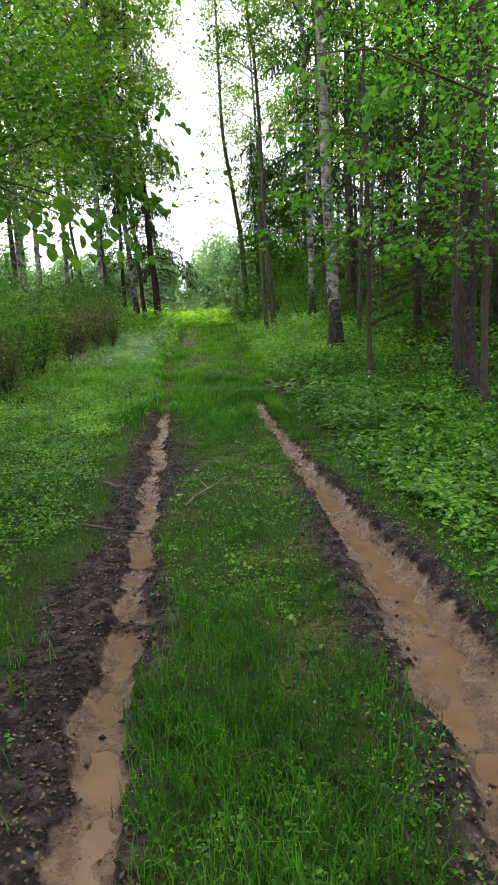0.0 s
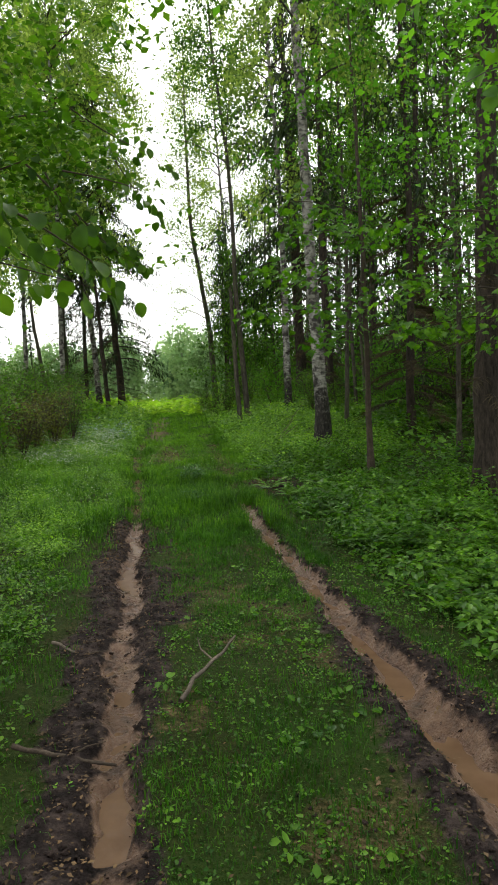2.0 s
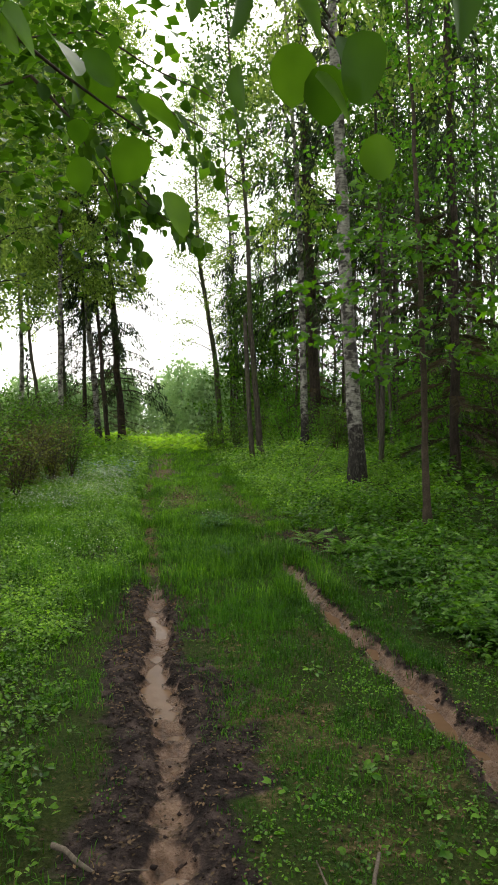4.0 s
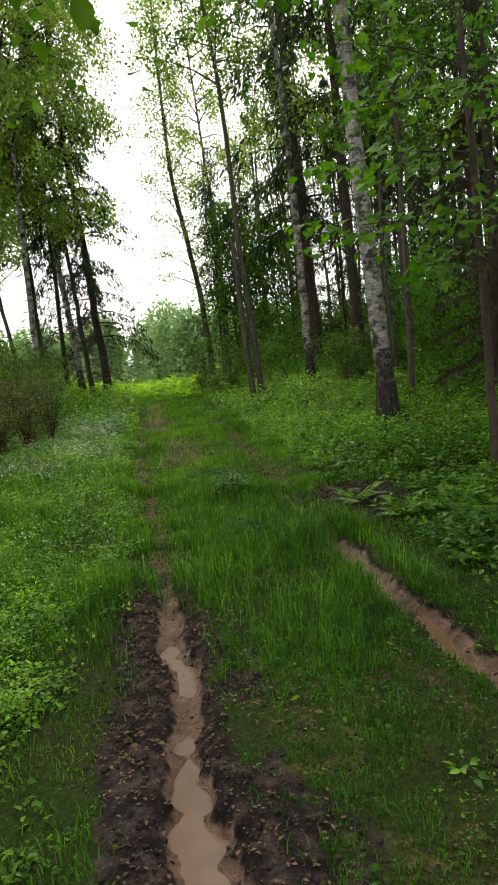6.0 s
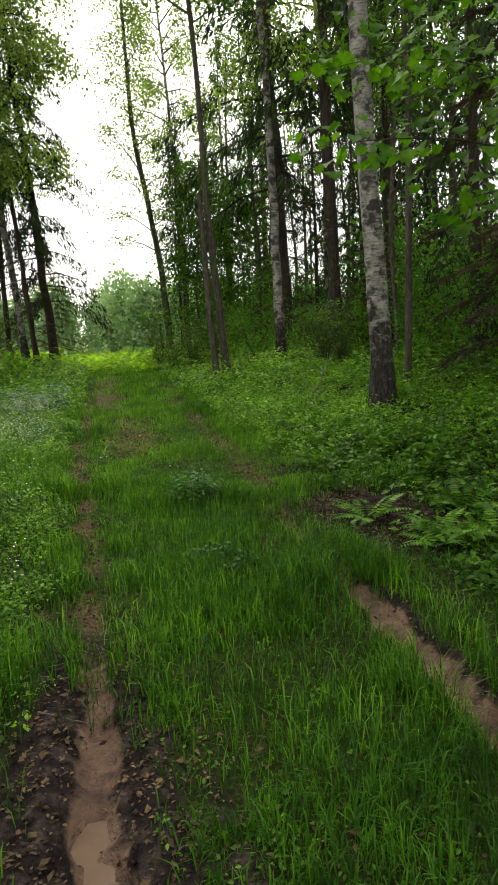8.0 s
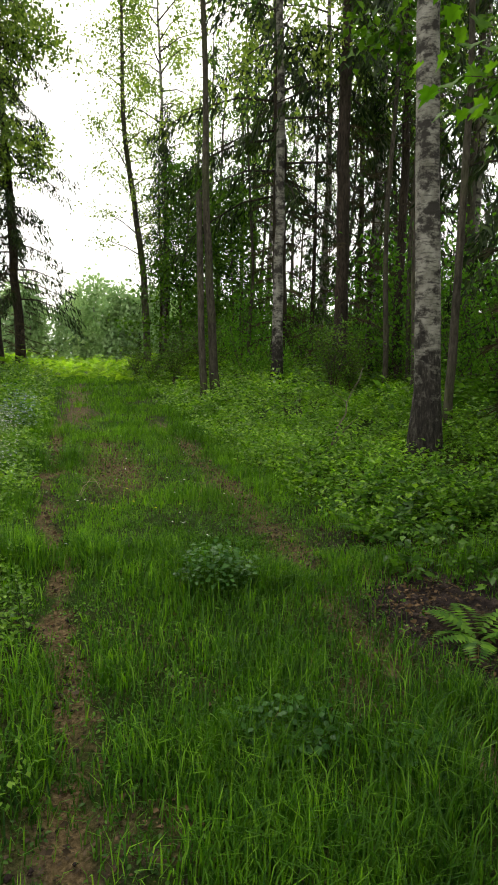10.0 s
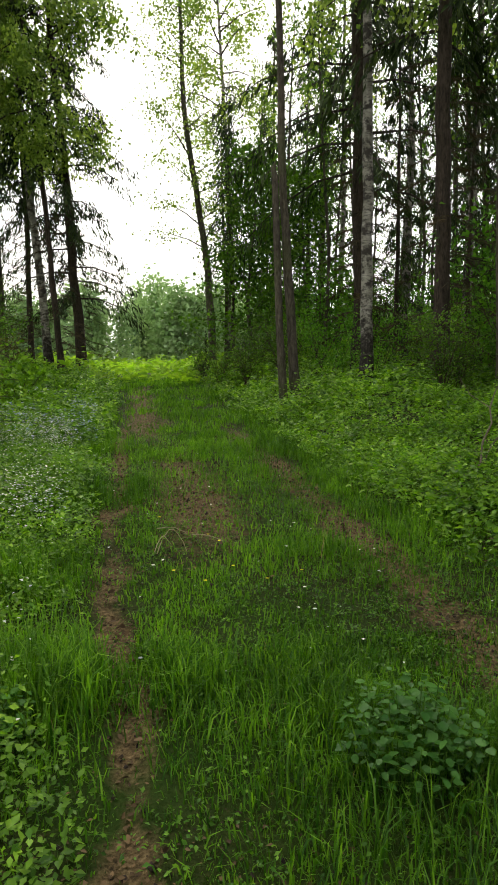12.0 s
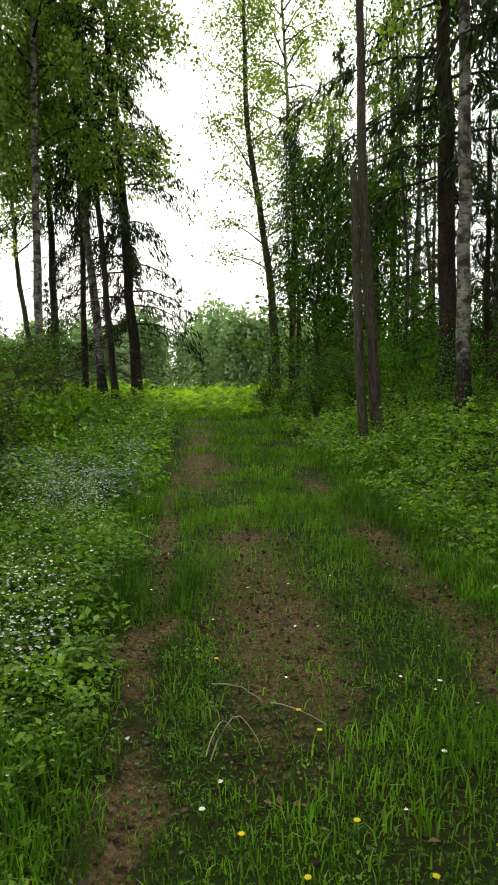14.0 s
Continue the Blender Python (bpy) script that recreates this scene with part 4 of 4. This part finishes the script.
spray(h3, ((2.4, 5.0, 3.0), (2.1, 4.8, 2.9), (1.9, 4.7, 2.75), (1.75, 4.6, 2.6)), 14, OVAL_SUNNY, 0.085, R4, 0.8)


def maple(x, y, height, sprays, label, rng, crown=3000, leaf=0.125):
    """A young maple that holds its leaves in flat layers."""
    path = bend(height, (-0.05, 0), (-0.1, 0.1), (-0.3, 0))
    root = thing("maple_tree", pose(x, y, float(lie(x, y)) - 0.05), label, "tree", FOREST)
    part("trunk", trunk_mesh(path, 0.055, TWIG, rng, 10), root)
    base = np.array(root.matrix_basis.translation)
    for dx, dy, z, n in sprays:
        a = base + curve_at(path, (z - base[2]) / height)
        e = np.array([x + dx, y + dy, z - 0.12])
        spray(root, (a, a * 0.6 + e * 0.4 + np.array([0, 0, 0.12]), a * 0.25 + e * 0.75 + np.array([0, 0, 0.08]), e), n + 42, PALM_LEAF, leaf, rng, 0.4, 0.012, 0.30, 0.22)
    if crown:
        ls = limbs_of(path, 0.4, 0.97, 18, 1.7, 0.5, 0.2, rng)
        tagged(part("crown", mesh_of("crown", *leafy_crown(ls, crown, rng, 0.075, 0.35, 0.25), MAPLE_LEAF), root), kind="stuff")


maple(3.92, 13.3, 9.5, ((-2.3, -0.5, 3.0, 26), (-1.7, -0.9, 3.45, 26), (-1.9, 0.2, 3.8, 24), (-1.2, -0.6, 2.6, 18), (-1.5, -0.3, 4.3, 24), (-0.9, -1.0, 3.0, 16), (0.6, -0.9, 3.4, 18), (-2.0, -0.8, 4.7, 24), (-0.6, -1.2, 4.1, 20), (0.9, -0.5, 2.7, 14)), "young maple with bright leaves in flat layers", R4)
maple(4.4, 9.3, 7.0, ((-1.9, -0.3, 2.7, 24), (-1.6, -0.9, 3.1, 24), (-1.3, 0.5, 2.4, 18), (-1.8, 0.3, 3.6, 22), (-0.7, -1.1, 2.5, 16), (0.5, -1.0, 2.9, 16), (-0.9, -0.6, 2.1, 14)), "young maple with layered leafy branches", R4, leaf=0.095)

# ---- grass, herbs, field ----
R3 = np.random.default_rng(9)


def blades(x, y, height, width, rng, material, name, label):
    """Bent blades of grass on the land."""
    n = len(x)
    z = land(x, y)
    az, lean = rng.uniform(0, 2 * np.pi, n), rng.uniform(0.1, 0.9, n)
    d = np.stack([np.cos(az), np.sin(az), 0 * az], -1)
    t = az + np.pi / 2 + rng.normal(size=n) * 0.4
    s = np.stack([np.cos(t), np.sin(t), 0 * t], -1) * (width / 2)[:, None]
    base = np.stack([x, y, z - 0.01], -1)
    h = height[:, None]
    mid = base + np.array([0, 0, 1.0]) * h * 0.6 + d * h * (lean * 0.3)[:, None]
    tip = base + np.array([0, 0, 1.0]) * h * (1 - 0.35 * lean[:, None]) + d * h * lean[:, None]
    v = np.stack([base - s, base + s, mid + s * 0.8, mid - s * 0.8, tip], 1).reshape(-1, 3)
    i = np.arange(n)[:, None] * 5
    f = np.stack([i + np.array(k) for k in ((0, 1, 2), (0, 2, 3), (3, 2, 4))], 1).reshape(-1, 3)
    tagged(new(name, mesh_of(name, v, f, material)), label, "grass", kind="stuff")


def grass_cover(x, y):
    """How much grass stands at a place: none in the ruts, little on trodden earth."""
    deep, clay, soil, dry = rut_shape(x, y)
    path = (0.6 + 0.5 * vnoise(x, y, 0.35, 26)) * np.exp(-((x - left_rut(y) + 0.14 * (vnoise(x, y, 0.35, 27) - 0.5)) / 0.16) ** 2) * smooth(6, 8, y) * (0.82 - 0.3 * smooth(15, 24, y))
    bare = np.maximum(np.maximum(clay, soil * 0.90), np.maximum(dry * 0.75, path))
    return np.clip(1 - 1.15 * bare, 0, 1)


def scatter(n, x0, x1, y0, y1, rng, power=1.0):
    return rng.uniform(x0, x1, n), y0 + (y1 - y0) * rng.random(n) ** power


def grow_grass(n, x0, x1, y0, y1, h0, h1, w, name, label, power=1.0, clump=0.75, material=None):
    x, y = scatter(n, x0, x1, y0, y1, R3, power)
    c = grass_cover(x, y) * (1 - clump + clump * 1.6 * smooth(0.25, 0.75, vnoise(x, y, 0.4, 41)))
    k = R3.random(n) < c
    x, y = x[k], y[k]
    tall = (0.3 + 1.2 * vnoise(x, y, 0.7, 42) ** 1.3) * (0.55 + 0.45 * smooth(0.9, 0.3, rut_shape(x, y)[3]))
    tall = tall * (0.5 + 0.5 * smooth(9.8, 10.8, y + 0.6 * x) + 0.35 * smooth(4.4, 3.4, y))
    h = R3.uniform(h0, h1, len(x)) * tall
    blades(x, y, h, w * R3.uniform(0.6, 1.3, len(x)) * (1 + 0.04 * y), R3, material or GRASS, name, label)


grow_grass(115000, -0.3, 1.7, 0.6, 15, 0.05, 0.20, 0.0042, "grass", "green grass growing between the wheel ruts")
grow_grass(48000, -2.4, -0.3, 0.6, 15, 0.05, 0.22, 0.0045, "grass", "green grass on the verge of the track")
grow_grass(30000, 1.2, 3.2, 0.6, 15, 0.05, 0.17, 0.0045, "grass", "green grass on the verge of the track")
grow_grass(85000, -1.6, 3.0, 14, 23, 0.05, 0.21, 0.004, "grass", "long green grass over the rising track", 1.2, material=LIT_GRASS)
grow_grass(40000, -2.2, 4.2, 22, 36, 0.08, 0.26, 0.007, "grass", "long green grass over the rising track", material=LIT_GRASS)
grow_grass(50000, -0.3, 1.6, 1, 13.5, 0.025, 0.08, 0.004, "grass", "short green turf between the ruts", clump=0.3)
grow_grass(55000, -1.4, 2.6, 13.5, 19.5, 0.025, 0.08, 0.0038, "grass", "short green turf on the track", 1.2, 0.3, LIT_GRASS)
grow_grass(26000, -0.3, 1.8, 10.3, 15, 0.06, 0.22, 0.004, "grass", "fresh green grass on the flattening track", material=LIT_GRASS)
grow_grass(28000, -2.6, -0.2, 9, 21, 0.10, 0.32, 0.0042, "grass", "long green grass in the leafy verge", material=LIT_GRASS)
grow_grass(2600, -1.8, 3.0, 1, 20, 0.06, 0.20, 0.0018, "dry_grass", "pale dry straws among the grass", material=DRY)


def herb_carpet(n, x0, x1, y0, y1, height, size, material, name, label, power=1.0, keep=None, width=0.6, tuft=0.13):
    """Low broad-leaved plants in tufts: leaves in whorls on stalks, taller in the middle of a tuft."""
    m = n // 56
    cx, cy = scatter(m, x0, x1, y0, y1, R3, power)
    rise, span = R3.uniform(0.45, 1.25, m), tuft * R3.uniform(0.6, 1.5, m)
    off = R3.normal(size=(m, 8, 2)) * span[:, None, None]
    off[:, 5:] *= 3.0
    x, y = (cx[:, None] + off[..., 0]).ravel(), (cy[:, None] + off[..., 1]).ravel()
    swell = (rise[:, None] * np.exp(-0.5 * ((off / span[:, None, None]) ** 2).sum(-1) * 0.5)).ravel()
    k = R3.random(len(x)) < grass_cover(x, y) * (0.2 + 1.2 * smooth(0.15, 0.75, vnoise(x, y, 0.8, 51))) * (1 if keep is None else keep(x, y))
    x, y, swell = x[k], y[k], swell[k]
    tall = height * (0.3 + 0.9 * vnoise(x, y, 1.3, 52)) * (0.25 + 1.1 * swell) * R3.uniform(0.7, 1.2, len(x))
    base = np.stack([x, y, land(x, y)], -1)
    az = R3.uniform(0, 2 * np.pi, (len(x), 7))
    lift = R3.uniform(0.3, 1.0, (len(x), 7))
    pos = base[:, None] + np.stack([0.03 * np.cos(az), 0.03 * np.sin(az), tall[:, None] * lift], -1)
    way = np.stack([np.cos(az), np.sin(az), R3.uniform(-0.6, 0.6, az.shape)], -1)
    pos, way = pos.reshape(-1, 3), way.reshape(-1, 3)
    s = size * R3.uniform(0.4, 1.4, len(pos))
    shape = round_leaves if size < 0.06 and y1 < 14 else leaves
    tagged(new(name, mesh_of(name, *shape(pos, way, s, s * width, R3, 0.2, 0.68), material)), label, "herbs", kind="stuff")


def off_right(x, y):
    return smooth(0.4, 1.0 - 0.3 * smooth(11, 13, y), x - right_rut(y))


def off_left(x, y):
    k = 0.35 * smooth(9.5, 12, y)
    return smooth(0.5 - k, 1.0 - 1.6 * k, left_rut(y) - x + 0.5 * (vnoise(x, y, 0.4, 53) - 0.5))


herb_carpet(80000, 1.6, 5.0, 0.5, 16, 0.34, 0.065, HERB, "herbs", "dense dark-green woodland herbs beside the track", keep=off_right)
herb_carpet(46000, 5.0, 12, 3, 26, 0.55, 0.12, HERB, "herbs", "dense dark-green woodland herbs under the trees", tuft=0.3)
herb_carpet(64000, -4.2, -0.4, 0.8, 12, 0.21, 0.032, VERGE, "herbs", "leafy light-green herbs on the verge", keep=off_left)
herb_carpet(66000, 2.0, 5.2, 14.5, 22, 0.36, 0.052, LIT_LEAF, "herbs", "leafy bank of woodland herbs", keep=off_right)
herb_carpet(52000, 2.4, 8.5, 20, 34, 0.55, 0.085, LIT_LEAF, "herbs", "leafy bank of woodland herbs", keep=off_right, tuft=0.25)
herb_carpet(100000, -3.6, 0.0, 9.5, 17.5, 0.28, 0.032, LIT_LEAF, "herbs", "light-green leafy verge beside the track", keep=off_left)
herb_carpet(76000, -3.8, 0.2, 17, 23, 0.34, 0.050, LIT_LEAF, "herbs", "light-green leafy bank beside the track", keep=off_left)
herb_carpet(56000, -6.5, 0.3, 21, 36, 0.50, 0.095, LIT_LEAF, "herbs", "light-green leafy bank beside the track", keep=off_left, tuft=0.22)
herb_carpet(26000, -14, -4, 2, 34, 0.75, 0.17, HERB, "herbs", "dense herbs and brush under the trees", tuft=0.35)
herb_carpet(50000, -3.2, 0.0, 1.0, 16, 0.11, 0.034, HERB, "herbs", "low carpet of small leaves", keep=off_left)
herb_carpet(40000, 1.4, 4.0, 1.0, 16, 0.11, 0.034, HERB, "herbs", "low carpet of small leaves", keep=off_right)
herb_carpet(44000, -0.4, 2.0, 1.2, 13, 0.05, 0.017, HERB, "herbs", "small clover-like leaves in the grass", tuft=0.09)
herb_carpet(40000, -0.2, 2.0, 12, 23, 0.08, 0.019, HERB, "herbs", "small broad leaves in the grass of the track", tuft=0.1)
herb_carpet(1200, -0.2, 1.3, 3, 11, 0.05, 0.040, HERB, "herbs", "plantain leaves along the ruts")
herb_carpet(90000, -26, 40, 33.5, 80, 0.75, 0.30, FIELD, "field_herbs", "bright yellow-green bracken field in the open", 1.6, width=0.4, tuft=0.4)


def strew(n, x0, x1, y0, y1, chance, size, lift, material, name, label, category, up=0.9, width=0.6):
    """Small flat bits lying about or flowers held up, where chance(x, y) allows."""
    x, y = R3.uniform(x0, x1, n), R3.uniform(y0, y1, n)
    k = R3.random(n) < chance(x, y)
    x, y = x[k], y[k]
    pos = np.stack([x, y, land(x, y) + lift * R3.uniform(0.4, 1.2, len(x)) + 0.004], -1)
    a = R3.uniform(0, 2 * np.pi, len(x))
    way = np.stack([np.cos(a), np.sin(a), R3.normal(size=len(x)) * 0.25], -1)
    s = size * R3.uniform(0.5, 1.5, len(x))
    tagged(new(name, mesh_of(name, *leaves(pos, way, s, s * width, R3, 0.2, up), material)), label, category, kind="stuff")


def bare_chance(x, y):
    deep, clay, soil, dry = rut_shape(x, y)
    return np.clip(np.maximum(soil, dry) - 0.85 * clay, 0, 1) * 0.9 + 0.03


def clods_of(n, rng):
    """Crumbs of churned earth beside the ruts."""
    x, y = rng.uniform(-1.2, 2.2, n), rng.uniform(0.9, 20.0, n)
    deep, clay, soil, dry = rut_shape(x, y)
    k = rng.random(n) < np.clip(np.maximum(soil, 0.35 * dry) - 0.95 * clay, 0, 1)
    x, y = x[k], y[k]
    r = 0.004 + 0.012 * rng.random(len(x)) ** 2.5
    c = np.stack([x, y, land(x, y) + r * 0.3], -1)
    o = np.array([(1, 0, 0), (0, 1, 0), (-1, 0, 0), (0, -1, 0), (0, 0, 0.9), (0, 0, -0.9)])
    v = c[:, None] + o[None] * (r[:, None] * rng.uniform(0.6, 1.5, (len(x), 6)))[..., None] + rng.normal(size=(len(x), 6, 3)) * r[:, None, None] * 0.25
    f = np.array([(0, 1, 4), (1, 2, 4), (2, 3, 4), (3, 0, 4), (1, 0, 5), (2, 1, 5), (3, 2, 5), (0, 3, 5)])
    f = (np.arange(len(x))[:, None, None] * 6 + f[None]).reshape(-1, 3)
    tagged(new("earth_clods", mesh_of("earth_clods", v.reshape(-1, 3), f, CLOD)), "dark crumbs of churned earth along the ruts", "earth", kind="stuff")


clods_of(36000, R3)
strew(80000, -1.4, 3.0, 1, 19, bare_chance, 0.019, 0.004, LITTER, "leaf_litter", "brown fallen leaves and bits on the bare earth", "leaf litter")
strew(20000, -0.6, 2.4, 9, 22, lambda x, y: np.clip(bare_chance(x, y) - 0.1, 0, 1), 0.032, 0.010, LITTER, "leaf_litter", "curled brown leaves and bark chips on the trodden path", "leaf litter", 0.6)
strew(5000, 0.8, 5.0, 4, 18, lambda x, y: 0.5 * off_right(x, y), 0.05, 0.01, LITTER, "leaf_litter", "brown fallen leaves under the herbs", "leaf litter")
strew(19000, -3.2, -0.4, 15.5, 24, lambda x, y: smooth(0.35, 0.7, vnoise(x, y, 0.9, 61)) * off_left(x, y), 0.017, 0.34, PETAL, "white_flowers", "tiny white wildflowers over the green verge", "flowers", width=0.9)
strew(1500, -3.2, -0.5, 12, 15.5, lambda x, y: 0.5 * off_left(x, y), 0.014, 0.26, PETAL, "white_flowers", "scattered tiny white wildflowers among the leaves", "flowers", width=0.9)
strew(1500, -2.0, -0.2, 20.5, 26, lambda x, y: smooth(0.3, 0.6, vnoise(x, y, 1.2, 62)), 0.035, 0.42, BLUE, "pale_flowers", "haze of tiny pale blue wildflowers", "flowers", width=0.9)
strew(160, -0.3, 1.8, 14.5, 20, lambda x, y: 0.5 + 0 * x, 0.016, 0.10, PETAL, "white_flowers", "a few tiny white flowers in the grass", "flowers", width=0.9)


def fern(x, y, rng):
    """A fern: arching fronds with paired leaflets."""
    root = thing("fern", pose(x, y, float(lie(x, y))), "green fern with arching fronds", "fern", "ferns beside the track")
    t = np.linspace(0, 1, 16)
    mid = np.stack([0 * t, 0.55 * t, 0.42 * t - 0.34 * t * t], -1)
    pos = np.repeat(mid[2:], 2, 0)
    sgn = np.tile([-1, 1], 14)
    ln = np.repeat(0.13 * np.sin(np.pi * (0.15 + 0.85 * t[2:])) + 0.015, 2)
    v = joined([leaves(pos, np.stack([sgn, 0.35 + 0 * ln, -0.2 + 0 * ln], -1), ln, ln * 0.28 + 0.008, rng, 0.1, 0.95)])
    me = mesh_of("frond", *v, HERB)
    for i in range(9):
        tagged(part("frond", me, root), kind="stuff").matrix_basis = pose(0, 0, 0.02, rng.uniform(-8, 22), rng.uniform(-10, 10), i * 40 + rng.uniform(-12, 12))
    return root


FERN_ONE = fern(2.4, 8.75, R4)
for i in range(34):
    y = R4.uniform(5, 17)
    x = float(right_rut(y)) + R4.uniform(0.75, 2.6)
    s = R4.uniform(0.5, 0.85)
    copy_thing(FERN_ONE, pose(x, y, float(lie(x, y)), 0, 0, R4.uniform(0, 360)) @ Matrix.Diagonal((s, s, s, 1)))
copy_thing(FERN_ONE, pose(2.05, 13.0, float(lie(2.05, 13.0)), 0, 0, 70) @ Matrix.Diagonal((0.7, 0.7, 0.7, 1)))


def leafy_plant(x, y, h, w, n, rng):
    """A clump of broad-leaved stalks in the grass."""
    root = thing("leafy_plant", pose(x, y, float(land(x, y))), "dark-green broad-leaved plant clump in the grass", "plant", "leafy clumps on the track")
    for i in range(n):
        a, r = i * 2.4, w * math.sqrt((i + 0.5) / n)
        top = np.array([r * math.cos(a), r * math.sin(a), h * rng.uniform(0.6, 1.1) * (1 - 0.4 * (r / w) ** 2)])
        part("stalk", mesh_of("stalk", *tube([(top[0] * 0.5, top[1] * 0.5, 0), top * np.array([0.85, 0.85, 0.6]), top], [0.003, 0.0025, 0.0012], 4), HERB), root)
        k = 11
        az = np.arange(k) * 2.4 + rng.uniform(0, 6)
        pos = top * np.array([0.8, 0.8, 0]) + np.stack([0.02 * np.cos(az), 0.02 * np.sin(az), top[2] * np.linspace(0.45, 1.0, k)], -1)
        ln = rng.uniform(0.025, 0.05, k)
        part("leaves", mesh_of("leaves", *round_leaves(pos, np.stack([np.cos(az), np.sin(az), rng.uniform(-0.5, 0.2, k)], -1), ln, ln * 0.7, rng, 0.12, 0.8), CLUMP), root)


leafy_plant(0.85, 14.05, 0.34, 0.30, 40, R4)
leafy_plant(0.70, 12.45, 0.17, 0.30, 30, R4)
leafy_plant(1.15, 12.15, 0.13, 0.20, 12, R4)
leafy_plant(-0.62, 14.55, 0.26, 0.16, 9, R4)


def dandelion(x, y, colour, label, h, rng):
    root = thing("wildflower", pose(x, y, float(land(x, y))), label, "flower", "single flowers in the grass")
    part("stem", mesh_of("stem", *tube([(0, 0, 0), (0.008, 0, h * 0.5), (0.01, 0.005, h)], [0.003, 0.0025, 0.002], 5), GRASS), root)
    a = np.arange(12) * 2 * np.pi / 12
    pos = np.tile([0.01, 0.005, h], (12, 1))
    part("flower_head", mesh_of("flower_head", *leaves(pos, np.stack([np.cos(a), np.sin(a), 0.25 + 0 * a], -1), 0.013, 0.008, rng, 0.1, 0.95), colour), root)


for x, y in ((0.24, 17.06), (0.53, 16.55), (0.58, 16.39), (0.21, 15.86), (0.57, 15.87), (0.37, 15.67), (0.72, 15.62), (0.95, 15.7)):
    dandelion(x, y, YELLOW, "yellow dandelion in the grass", 0.10, R4)
for x, y in ((0.90, 15.48), (0.87, 15.21), (1.0, 16.2), (0.1, 16.0), (1.2, 16.7), (-0.05, 14.9)):
    dandelion(x, y, PETAL, "small white flower in the grass", 0.09, R4)


def stick(name, a, b, radius, label, material, rng, sag=0.0, fork=True):
    a, b = np.array(a, float), np.array(b, float)
    root = thing(name, pose(*a), label, "stick", "sticks on the ground")
    d = b - a
    t = np.linspace(0, 1, 8)[:, None]
    p = d * t + rng.normal(size=(8, 3)) * np.array([1, 1, 0.3]) * 0.011 * np.linalg.norm(d) + np.array([0, 0, sag]) * np.sin(np.pi * t)
    part("stem", mesh_of("stem", *tube(p, radius * (1 - 0.55 * t[:, 0]), 6, rng, 0.08), material, True), root)
    if fork:
        side = np.array([-d[1], d[0], 0.15]) * 0.22
        part("side_twig", mesh_of("side_twig", *tube([p[4], p[4] + side * 0.6 + d * 0.1, p[4] + side + d * 0.25], [radius * 0.5, radius * 0.35, radius * 0.15], 5), material, True), root)


def on(x, y, h=0.02):
    return (x, y, float(land(x, y)) + h)


stick("fallen_stick", on(0.02, 5.55, 0.05), on(0.42, 6.3, 0.13), 0.015, "grey broken stick lying across the grass", DEADWOOD, R4)
stick("fallen_stick", on(-0.78, 5.29, 0.05), on(-0.30, 5.11, 0.06), 0.013, "dark thin stick lying on the mud", TWIG, R4)
stick("fallen_stick", on(-0.76, 6.72, 0.05), on(-0.40, 6.38, 0.05), 0.012, "pale dry stick lying on the mud", DEADWOOD, R4)
stick("fallen_stick", on(-0.42, 10.98), on(-0.22, 10.94), 0.006, "thin pale twig on the trodden earth", DEADWOOD, R4, fork=False)
stick("fallen_branch", on(3.1, 17.4, 0.12), on(3.75, 17.9, 0.34), 0.010, "pale forked dead branch lying over the herbs", DEADWOOD, R4)
stick("fallen_branch", on(3.05, 17.3, 0.1), on(4.15, 18.6, 0.82), 0.011, "pale bare branch leaning out of the herbs", DEADWOOD, R4)
stick("fallen_branch", on(6.6, 27.0, 0.2), on(8.4, 27.6, 0.5), 0.03, "dead branch propped at the birch foot", DEADWOOD, R4)
for a, b, s in (((0.22, 16.9), (0.42, 16.72), 0.03), ((0.16, 16.31), (0.36, 16.33), 0.16), ((0.45, 16.7), (0.64, 16.5), 0.02), ((0.15, 16.35), (0.27, 16.5), 0.08)):
    stick("dry_stem", on(*a, 0.06), on(*b, 0.06), 0.0032, "pale dead stem arching over the grass", STRAW, R4, s, False)
